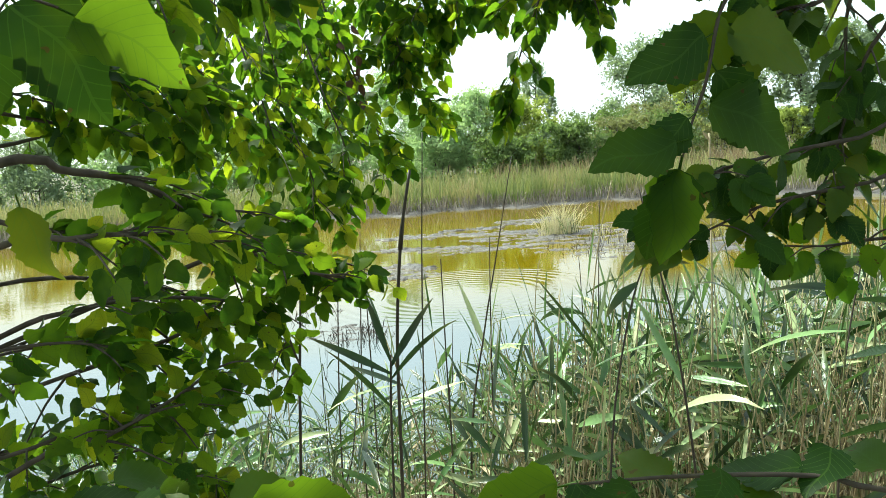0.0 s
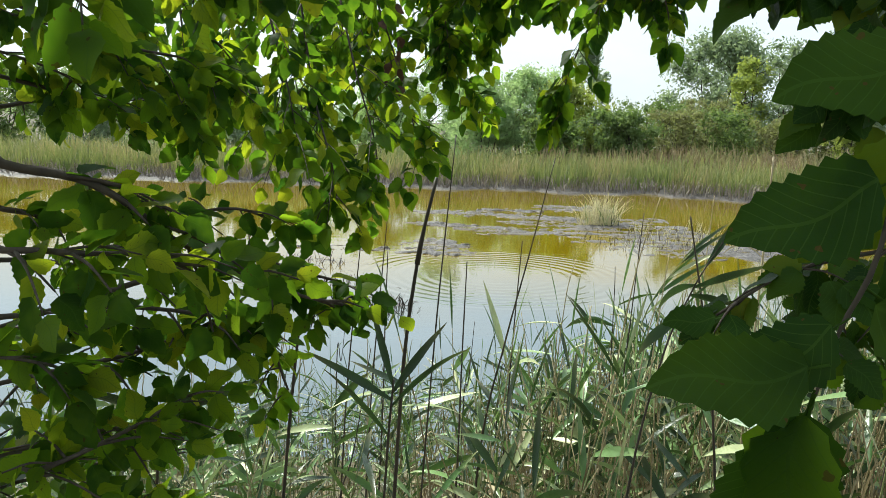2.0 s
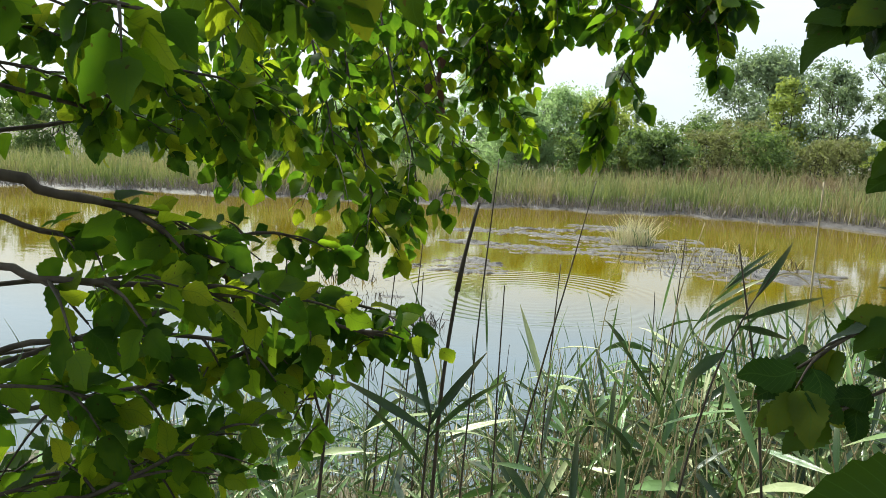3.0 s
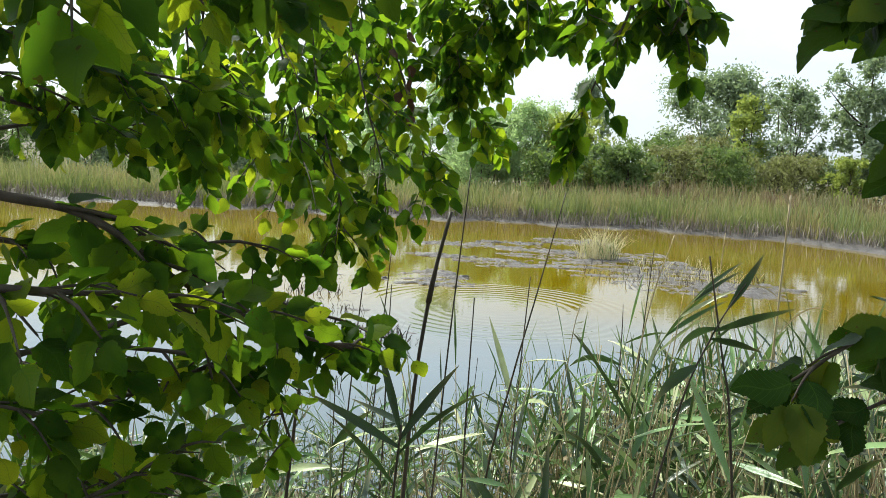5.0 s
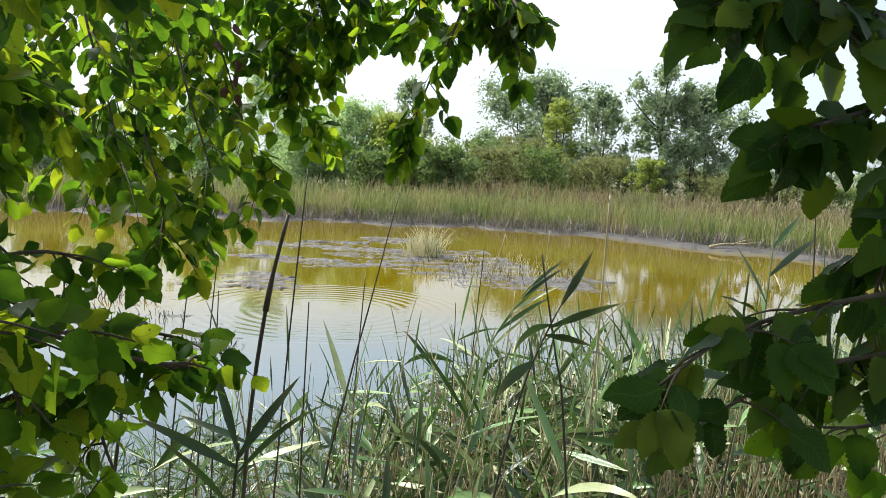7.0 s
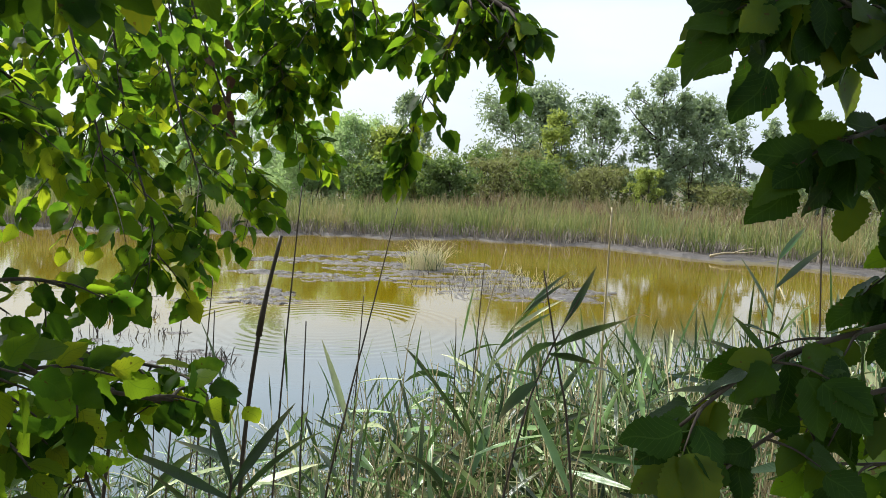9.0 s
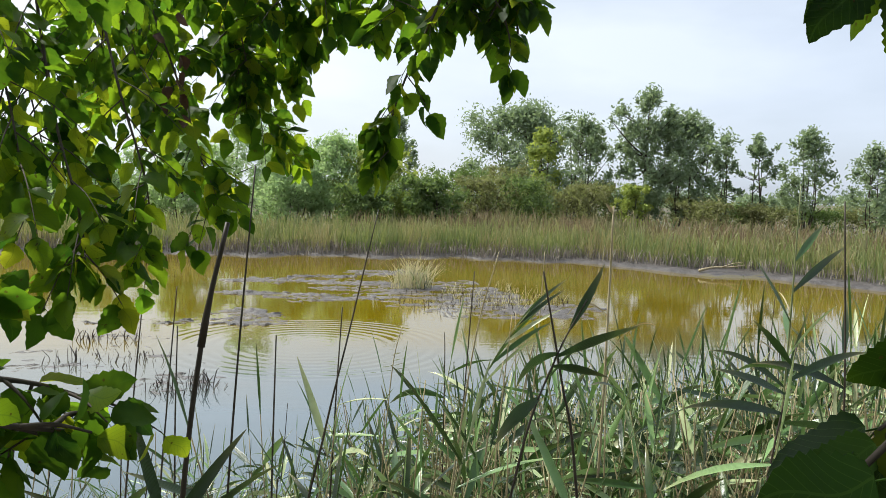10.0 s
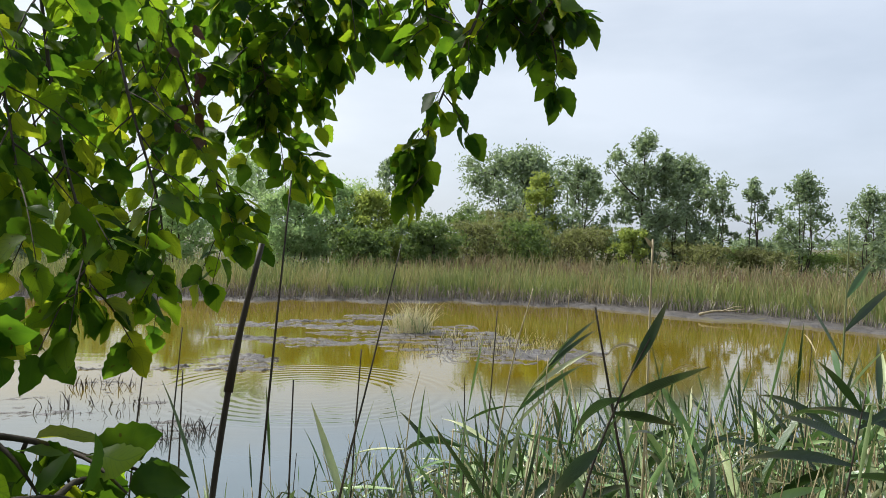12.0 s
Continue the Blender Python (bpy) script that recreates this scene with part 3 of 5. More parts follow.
tree("thin_poplar", 28.4, 44.2, 5.9, 2.3, POPLAR, "thin poplar with bare stems and small crown", 37, 0.28, 4, 1500, 0.13, 14, 0.6)
tree("poplar", 32.2, 45.1, 6.4, 3.9, POPLAR, "poplar with spreading crown and bare stems", 38, 0.24, 4, 3000, 0.14, 24, 0.4)
tree("poplar", 33.8, 40.7, 5.1, 4.2, POPLAR, "broad poplar at the edge of the meadow", 39, 0.22, 4, 3000, 0.14, 24, 0.3)
tree("yellow_green_bush", 19.4, 42.3, 2.4, 2.4, LIME, "small yellow-green bush under the poplars", 40, 0.0, 4, 1800, 0.11, 20, category="bush")
tree("olive_shrub", 22.6, 40.0, 1.5, 3.4, OLIVE, "low brownish shrub under the poplars", 41, 0.0, 9, 1440, 0.10, 24, category="shrub")
tree("olive_shrub", 26.5, 41.0, 1.3, 3.4, OLIVE, "low olive shrub beside thin poplars", 42, 0.0, 9, 1320, 0.10, 24, category="shrub")
for i, (x, y, top, wide) in enumerate(((17.6, 44.5, 2.4, 3.2), (20.8, 45.5, 1.7, 3.4), (24.2, 45.0, 1.8, 3.6), (27.6, 46.0, 1.3, 3.6), (30.5, 46.5, 1.2, 3.6), (34.0, 46.0, 1.1, 4.0), (13.6, 46.0, 3.4, 3.8), (10.2, 45.0, 3.2, 3.8), (37.5, 47.0, 1.2, 4.2))):
    tree("thicket", x, y, top, wide, (OLIVE, DARK)[i % 2], "dense olive-brown thicket between the trees", 80 + i, 0.0, 9, 1700, 0.10, 26, category="shrub")
left_line = [(-5.5, 45.5, 4.6, 4.4, WILLOW), (-9.4, 44.0, 3.4, 4.6, WILLOW), (-13.2, 45.5, 3.7, 5.0, POPLAR), (-17.5, 46.0, 3.5, 5.4, WILLOW), (-22.0, 45.0, 3.9, 5.6, POPLAR), (-27.0, 44.0, 4.2, 6.0, DARK), (-33.0, 42.0, 4.5, 6.0, POPLAR)]
for i, (x, y, top, wide, mat) in enumerate(left_line):
    tree("bank_bush", x, y, top, wide, mat, "grey-green bushy tree along the far bank", 60 + i, 0.02, 4, 4600, 0.13, 40, category="bush")

wood_rng = np.random.default_rng(9)
h = Heap()
centres = []
for i in range(420):
    a = wood_rng.uniform(-75, 75)
    d = wood_rng.uniform(210, 330)
    centres.append((math.sin(radians(a)) * d, math.cos(radians(a)) * d, wood_rng.uniform(0.5, 4.2), wood_rng.uniform(2.0, 4.5)))
leaf_cloud(h, wood_rng, centres, 42000, 0.75, 0.7)
tagged(new("far_wood", h.mesh("far_wood", POPLAR, False)), "distant grey-green line of trees on the horizon", "woods", kind="stuff")


# ---- pond: floating weed, tuft, drift wood ----
WEED, nt, out = material("rotting_pond_weed")
f1, f2 = noise_fac(nt, 5.0, 7.0), noise_fac(nt, 38.0, 5.0)
wcol2 = mix(nt, f2, ramp(nt, f1, [(0.3, (0.030, 0.027, 0.026)), (0.5, (0.11, 0.102, 0.104)), (0.7, (0.27, 0.255, 0.262))]), (0.07, 0.062, 0.05))
surface(nt, out, wcol2, 0.5, f2, 1.0, 0.03, specular=0.5)


def weed_mat(x, y, rx, ry, seed, lumps=0.05, cover=0.3):
    """A low ragged raft of weed, edge under the water, holes where it dips."""
    h, n, rows = Heap(), 170, 40
    v, f = [(x, y, WATER_Z + lumps)], []
    for j in range(1, rows + 1):
        for i in range(n):
            a = 2 * math.pi * i / n
            t = j / rows
            ragged = 1 + 0.55 * noise.noise((math.cos(a) * 1.6, math.sin(a) * 1.6, seed)) + 0.35 * noise.noise((math.cos(a) * 5, math.sin(a) * 5, seed + 9))
            px, py = x + math.cos(a) * rx * t * ragged, y + math.sin(a) * ry * t * ragged
            rise = lumps * (cover + 1.3 * noise.noise((px * 0.9, py * 3.0, seed)) + 1.1 * noise.noise((px * 3.2, py * 9, seed)) + 1.0 * noise.noise((px * 9, py * 20, seed)) + 0.6 * noise.noise((px * 22, py * 40, seed)))
            v.append((px, py, WATER_Z + (rise - 0.015 if j < rows else -0.04)))
    f += [(0, 1 + i, 1 + (i + 1) % n) for i in range(n)]
    for j in range(rows - 1):
        for i in range(n):
            a, b = 1 + j * n + i, 1 + j * n + (i + 1) % n
            f.append((a, a + n, b + n, b))
    h.add(v, f, [(p[0], p[1]) for p in v])
    return tagged(new("weed_raft", h.mesh("weed_raft", WEED)), "ragged grey raft of rotting pond weed on the water", "pond weed", "rafts of pond weed")


for i, (x, y, rx, ry) in enumerate([(4.1, 18.3, 2.1, 2.6), (5.0, 16.2, 1.5, 1.3), (2.4, 20.6, 1.6, 1.5), (0.9, 18.3, 1.3, 0.8), (-0.3, 21.6, 1.0, 0.6),
                                    (-0.7, 15.4, 0.9, 0.8), (-2.5, 13.4, 0.7, 0.5), (-2.4, 11.9, 1.5, 1.0), (-1.6, 10.6, 0.8, 0.6), (-2.4, 15.0, 0.8, 0.3), (3.0, 23.6, 1.2, 1.0), (-0.7, 19.0, 0.8, 0.4), (1.2, 22.6, 0.9, 0.5)]):
    weed_mat(x, y, rx, ry, i * 3.7, *((0.030, 0.35) if y > 14.5 else (0.020, 0.0)))


PALE_STRAW = blade_material("pale_straw", True, [(0.0, (0.46, 0.42, 0.25)), (0.5, (0.62, 0.58, 0.38)), (1.0, (0.74, 0.70, 0.50))], (0.6, 0.55, 0.3), 0.4, 0.7)


def in_ellipse(x, y, rx, ry, z):
    def place(rng):
        a, r = rng.uniform(0, 6.28), rng.uniform() ** 0.5
        return x + math.cos(a) * rx * r, y + math.sin(a) * ry * r, z
    return place


ribbon_field("reed_tuft", PALE_STRAW, "pale straw tuft of reeds on the weed raft", 300, in_ellipse(3.15, 19.9, 0.52, 0.35, WATER_Z - 0.05), reed_size(0.40, 1.25, 0.0065, 0.7), 12, "reeds")
ribbon_field("green_tuft", REED_LEAF_MASS, "green shoots among a straw reed tuft", 45, in_ellipse(3.2, 19.85, 0.48, 0.35, WATER_Z - 0.05), reed_size(0.5, 1.1, 0.007, 0.5), 13, "reeds")
ribbon_field("raft_straw", PALE_STRAW, "sparse pale dead stalks standing on the weed raft", 230, in_ellipse(4.9, 17.9, 1.4, 1.9, WATER_Z - 0.03), reed_size(0.10, 0.45, 0.005, 0.6), 14, "reeds")
for i, (x, y, rx, ry, n) in enumerate([(4.3, 17.6, 2.0, 2.0, 260), (-2.6, 13.3, 0.55, 0.3, 60), (-1.05, 10.2, 0.5, 0.45, 90), (-2.3, 11.8, 0.9, 0.6, 70)]):
    ribbon_field("dead_stubble", STALK_DARK, "dark broken stalks standing in shallow water", n, in_ellipse(x, y, rx, ry, WATER_Z - 0.06), reed_size(0.10, 0.34, 0.007, 0.55), 30 + i, "stubble")

h = Heap()
tube(h, smooth_line([(13.1, 23.7, -0.60), (13.7, 23.8, -0.50), (14.2, 23.8, -0.50), (14.7, 23.7, -0.42)], 9), 0.05, 0.015, 6, 0.15)
tube(h, smooth_line([(13.95, 23.8, -0.50), (14.3, 23.7, -0.36), (14.5, 23.5, -0.31)], 5), 0.025, 0.008, 5, 0.1)
tagged(new("drift_branch", h.mesh("drift_branch", STALK_STRAW)), "bleached bare branch lying on the mud", "branch")


# ---- near bank: reeds ----
REEDS = [Reed(100 + i, 6 + i % 4, 0.05 + 0.02 * (i % 4)) for i in range(8)]
DRY = [Reed(200 + i, 0 if i % 2 else 2, 0.08) for i in range(4)]


def stem_heap(line, r0, r1):
    h = Heap()
    tube(h, line, r0, r1, 5)
    return h


def leaf_heap(piece):
    h = Heap()
    h.add(*piece)
    return h


def reed_prototype(reed, stem_mat, dry):
    ob = empty("reed", (0, 0, 0), "straw-coloured dry reed on the near bank" if dry else "green reed with long arching leaves on the near bank", "reed", "reeds of the near bank")
    part("stem", stem_heap(reed.line, 0.0030, 0.0012).mesh("stem", stem_mat), ob)
    for piece in reed.leaves:
        part("leaf", leaf_heap(piece).mesh("leaf", REED_LEAF), ob)
    return ob


reed_rng = random.Random(5)


def reed_spot():
    while True:
        y = reed_rng.uniform(2.35, 6.3)
        slope = reed_rng.uniform(-0.62, 1.25)
        x = slope * (y - 0.7)
        keep = float(np.interp(slope, [-0.6, -0.35, -0.12, 0.05, 0.2, 1.2], [0.75, 0.55, 0.30, 0.6, 1.0, 1.0]))
        if reed_rng.random() < keep * min(1.0, y / 4.0 + 0.15):
            top = near_top(x, y) + reed_rng.gauss(-0.21, 0.11)
            base = ground_z(x, y)
            if top - base > 0.25:
                return x, y, base - 0.03, top - base + 0.03


def reed_matrix(x, y, z, tall):
    w = max(0.85, min(1.35, tall)) * reed_rng.uniform(0.8, 1.15)
    return pose(x, y, z, reed_rng.gauss(0, 4.5), reed_rng.gauss(3, 5), reed_rng.uniform(0, 360)) @ Matrix.Diagonal((w, w, tall, 1))


green_protos = [reed_prototype(r, STALK_GREEN, False) for r in REEDS]
dry_protos = [reed_prototype(r, STALK_STRAW, True) for r in DRY]
used = set()
for i in range(230):
    x, y, z, tall = reed_spot()
    y = 2.35 + (y - 2.35) * 0.55
    z = ground_z(x, y) - 0.03
    tall = max(0.3, near_top(x, y) + reed_rng.gauss(-0.20, 0.10) - z)
    protos = dry_protos if i % 4 == 0 else green_protos
    proto = protos[(i // 4 if i % 4 == 0 else i - i // 4) % len(protos)]
    m = reed_matrix(x, y, z, tall)
    if proto.name in used:
        ob = copy_thing(proto, m)
        ob.scale = m.to_scale()
    else:
        used.add(proto.name)
        proto.matrix_basis = m


def apply(m, verts):
    a = np.array(m)
    return verts @ a[:3, :3].T + a[:3, 3]


stems_green, stems_dry, leaves_green, leaves_dry = Heap(), Heap(), Heap(), Heap()
stem_cache = {}
for r in REEDS + DRY:
    s = stem_heap(r.line, 0.0032, 0.0012)
    stem_cache[r] = (np.concatenate(s.v), s.f, np.concatenate(s.uv))
for i in range(2500):
    x, y, z, tall = reed_spot()
    tall *= 0.72 if i % 3 == 0 else 1.0
    dry = i % 10 < (8 if x > 0.55 * (y - 0.7) else 4)
    r = (DRY if dry else REEDS)[i % (4 if dry else 8)]
    m = reed_matrix(x, y, z, tall)
    v, f, uv = stem_cache[r]
    (stems_dry if dry or i % 3 == 0 else stems_green).add(apply(m, v), f, uv)
    for piece in r.leaves[:1] if dry and i % 2 else r.leaves:
        (leaves_dry if i % 9 == 0 or (x > 0.55 * (y - 0.7) and i % 3 == 0) else leaves_green).add(apply(m, piece[0]), piece[1], piece[2])
# low fallen straw and old stems at the foot of the bed
for i in range(2200):
    x, y, z, tall = reed_spot()
    m = pose(x, y, z + 0.02, reed_rng.gauss(0, 14), reed_rng.gauss(0, 14), reed_rng.uniform(0, 360)) @ Matrix.Diagonal((0.9, 0.9, tall * reed_rng.uniform(0.4, 0.85), 1))
    v, f, uv = stem_cache[DRY[i % 4]]
    stems_dry.add(apply(m, v), f, uv)
# bare upright straw among the green, thickest towards the open end of the bed
for i in range(900):
    x, y, z, tall = reed_spot()
    if x < 0.1 * (y - 0.7) and i % 3:
        continue
    m = pose(x, y, z, reed_rng.gauss(0, 4), reed_rng.gauss(2, 5), reed_rng.uniform(0, 360)) @ Matrix.Diagonal((1.25, 1.25, tall * reed_rng.uniform(0.9, 1.16), 1))
    v, f, uv = stem_cache[DRY[i % 4]]
    stems_dry.add(apply(m, v), f, uv)
for name, heap, mat, label in (("reed_stems", stems_green, STALK_GREEN, "dense green reed stems of the near bank"), ("dry_reed_stems", stems_dry, STRAW_MASS, "pale dry reed stems of the near bank"),
                               ("reed_leaves", leaves_green, REED_LEAF_MASS, "dense green reed leaves of the near bank"), ("dry_reed_leaves", leaves_dry, STRAW_MASS, "straw-coloured withered reed leaves")):
    tagged(new(name, heap.mesh(name, mat)), label, "reeds", kind="stuff")


STRAW_LEAF = blade_material("straw_leaf", False, STRAW, (0.4, 0.33, 0.15), 0.2, 0.6)


def tall_stalk(points, r0, r1, mat, label, leaves=(), name="reed_stalk", head=0.0):
    """A single tall stalk from the ground; leaves: (share of the height, turn, rise, length, width, arch)."""
    base = Vector(points[0])
    ob = empty(name, base, label, "reed")
    line = smooth_line([Vector(p) - base for p in points], 22)
    h = Heap()
    tube(h, line, r0, r1, 7, 0.04, random.Random(1))
    part("stem", h.mesh("stem", mat), ob)
    if head:
        h = Heap()
        tube(h, line[-6:], r1 * head, r1 * 0.8, 7, 0.12, random.Random(2))
        part("flower_head", h.mesh("flower_head", mat), ob, "narrow dark seed head")
    rng = random.Random(3)
    for s, turn, rise, length, width, arch in leaves:
        k = min(int(s * 21), 20)
        at = line[k].lerp(line[k + 1], s * 21 - k)
        a = radians(turn)
        piece = blade(rng, at, (math.cos(a), math.sin(a), rise), length, width, arch, 9, spin=rng.choice((-1, 1)) * rng.uniform(0.7, 1.35))
        # leaves on dark stalks take the blade darkened as if backlit
        part("leaf", leaf_heap(piece).mesh("leaf", STRAW_LEAF if mat is STALK_STRAW else REED_BACKLIT if mat is STALK_DARK else REED_LEAF), ob)
    return ob


def foot(x, y):
    return (x, y, ground_z(x, y) - 0.03)


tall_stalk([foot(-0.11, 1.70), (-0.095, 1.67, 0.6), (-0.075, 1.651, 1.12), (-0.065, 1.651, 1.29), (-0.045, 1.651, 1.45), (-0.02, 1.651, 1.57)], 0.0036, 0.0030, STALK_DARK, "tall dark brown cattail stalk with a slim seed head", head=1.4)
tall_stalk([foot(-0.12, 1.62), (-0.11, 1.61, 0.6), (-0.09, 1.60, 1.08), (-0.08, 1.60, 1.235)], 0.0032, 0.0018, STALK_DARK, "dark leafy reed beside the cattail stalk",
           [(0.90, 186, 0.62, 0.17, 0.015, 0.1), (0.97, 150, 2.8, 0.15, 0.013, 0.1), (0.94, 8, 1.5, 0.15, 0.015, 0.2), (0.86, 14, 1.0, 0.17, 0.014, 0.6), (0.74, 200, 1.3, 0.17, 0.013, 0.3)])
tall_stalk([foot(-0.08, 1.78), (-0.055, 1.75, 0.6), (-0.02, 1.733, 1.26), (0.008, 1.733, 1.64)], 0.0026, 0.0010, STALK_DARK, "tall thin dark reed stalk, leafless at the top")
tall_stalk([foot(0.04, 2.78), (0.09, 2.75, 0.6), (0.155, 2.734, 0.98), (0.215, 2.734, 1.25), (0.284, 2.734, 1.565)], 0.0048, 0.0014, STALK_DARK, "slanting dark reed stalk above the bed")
tall_stalk([foot(0.87, 2.66), (0.88, 2.65, 0.6), (0.887, 2.637, 1.1), (0.893, 2.637, 1.592)], 0.0046, 0.0028, STALK_STRAW, "tall straw-coloured dead reed with curled leaves",
           [(0.72, 20, 1.2, 0.22, 0.008, 1.6), (0.80, 200, 0.8, 0.16, 0.008, 1.9), (0.66, 100, 1.0, 0.24, 0.009, 1.2), (0.985, 160, 1.5, 0.035, 0.012, 0.3)])
tall_stalk([foot(0.40, 2.60), (0.44, 2.58, 0.6), (0.505, 2.562, 1.22), (0.564, 2.562, 1.472)], 0.0034, 0.0014, STALK_STRAW, "slanting straw-coloured bare reed stalk")
tall_stalk([foot(0.90, 3.36), (0.91, 3.34, 0.6), (0.93, 3.331, 1.1), (0.945, 3.331, 1.42)], 0.0036, 0.0016, STALK_STRAW, "upright straw-coloured bare reed stalk")
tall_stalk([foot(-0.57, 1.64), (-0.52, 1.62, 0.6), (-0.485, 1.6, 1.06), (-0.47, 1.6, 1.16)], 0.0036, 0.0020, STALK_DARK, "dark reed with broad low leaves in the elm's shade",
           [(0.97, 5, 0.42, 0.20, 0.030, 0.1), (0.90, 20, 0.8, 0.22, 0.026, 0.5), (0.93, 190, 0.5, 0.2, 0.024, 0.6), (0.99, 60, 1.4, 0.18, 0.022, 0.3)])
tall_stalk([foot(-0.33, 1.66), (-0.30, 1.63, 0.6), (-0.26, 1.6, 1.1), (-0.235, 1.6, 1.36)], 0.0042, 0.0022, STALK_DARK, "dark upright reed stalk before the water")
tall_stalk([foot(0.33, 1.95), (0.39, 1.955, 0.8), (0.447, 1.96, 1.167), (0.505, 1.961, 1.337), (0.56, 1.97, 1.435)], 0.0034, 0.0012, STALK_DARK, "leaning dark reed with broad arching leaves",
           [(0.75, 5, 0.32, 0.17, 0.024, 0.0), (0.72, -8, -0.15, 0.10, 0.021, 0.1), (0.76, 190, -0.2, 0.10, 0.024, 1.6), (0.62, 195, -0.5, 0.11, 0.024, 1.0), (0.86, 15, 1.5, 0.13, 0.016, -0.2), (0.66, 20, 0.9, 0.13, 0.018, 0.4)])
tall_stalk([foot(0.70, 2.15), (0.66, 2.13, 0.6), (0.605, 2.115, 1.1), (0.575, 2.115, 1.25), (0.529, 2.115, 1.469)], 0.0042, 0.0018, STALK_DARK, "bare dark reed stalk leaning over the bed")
tall_stalk([foot(1.36, 2.65), (1.38, 2.62, 0.6), (1.40, 2.6, 1.1), (1.415, 2.6, 1.66)], 0.0048, 0.0020, STALK_GREEN, "tall reed with stiff upright leaves beside the bed",
           [(0.72, 15, 0.9, 0.24, 0.022, 0.4), (0.78, 185, 1.5, 0.22, 0.021, 0.2), (0.83, 10, 0.8, 0.22, 0.021, 0.3), (0.67, 170, 0.8, 0.24, 0.021, 0.8), (0.88, 20, 0.9, 0.16, 0.019, 0.2), (0.75, 60, 0.6, 0.22, 0.019, 0.8), (0.70, 195, 0.3, 0.22, 0.020, 0.9)])
tall_stalk([foot(1.46, 2.45), (1.45, 2.42, 0.6), (1.43, 2.4, 1.1), (1.395, 2.4, 1.62)], 0.0044, 0.0018, STALK_DARK, "dark reed stalk leaning beside leafy reeds",
           [(0.70, 165, 0.5, 0.24, 0.022, 0.7), (0.66, 10, 0.5, 0.22, 0.021, 0.5)])
tall_stalk([foot(1.04, 2.2), (1.06, 2.2, 0.6), (1.08, 2.2, 0.95), (1.14, 2.2, 1.30)], 0.0042, 0.0016, STALK_DARK, "dark reed with long flat leaves fanning out",
           [(0.86, 180, 0.25, 0.24, 0.022, 0.5), (0.90, 185, 0.45, 0.20, 0.020, 0.3), (0.93, 0, 0.5, 0.2, 0.020, 0.5), (0.84, 10, -0.1, 0.22, 0.020, 0.4), (0.96, 175, 1.2, 0.14, 0.018, 0.3)])
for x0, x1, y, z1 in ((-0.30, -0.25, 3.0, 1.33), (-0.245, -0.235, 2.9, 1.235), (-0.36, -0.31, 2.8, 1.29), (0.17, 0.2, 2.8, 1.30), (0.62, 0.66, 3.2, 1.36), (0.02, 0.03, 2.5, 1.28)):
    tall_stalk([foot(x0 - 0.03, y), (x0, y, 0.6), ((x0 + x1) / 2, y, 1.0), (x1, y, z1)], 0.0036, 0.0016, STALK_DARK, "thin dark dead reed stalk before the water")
tall_stalk([foot(0.46, 3.05), (0.56, 3.0, 0.6), (0.63, 3.0, 0.98), (0.70, 3.0, 1.14), (0.79, 3.0, 1.26)], 0.0040, 0.0014, STALK_GREEN, "wind-bent pale green reed with leaves swept one way",
           [(0.55, 12, 0.9, 0.24, 0.017, 0.3), (0.60, 20, 1.2, 0.25, 0.017, 0.3), (0.66, 5, 0.8, 0.24, 0.016, 0.4), (0.72, 15, 1.0, 0.24, 0.016, 0.3), (0.78, 0, 0.7, 0.22, 0.015, 0.3), (0.84, 18, 1.1, 0.2, 0.014, 0.3), (0.90, 8, 0.8, 0.2, 0.013, 0.3), (0.97, 12, 0.9, 0.18, 0.012, 0.3)])
stalk_rng = random.Random(77)
for i in range(26):
    y = stalk_rng.uniform(2.3, 4.2)
    x = stalk_rng.uniform(-0.45, 1.1) * (y - 0.7)
    top = near_top(x, y) + stalk_rng.uniform(0.08, 0.30)
    lean = stalk_rng.uniform(-0.02, 0.12)
    straw = i % 3 != 0
    tall_stalk([foot(x, y), (x + lean * 0.2, y, 0.5), (x + lean * 0.6, y, 1.0 if top > 1.1 else top * 0.7), (x + lean, y, top)], 0.0034, 0.0012, STALK_STRAW if straw else STALK_DARK,
               "thin straw-coloured bare reed stalk" if straw else "thin dark bare reed stalk", [(0.8, stalk_rng.uniform(0, 360), 0.9, 0.16, 0.007, 0.8)] if i % 2 else [])


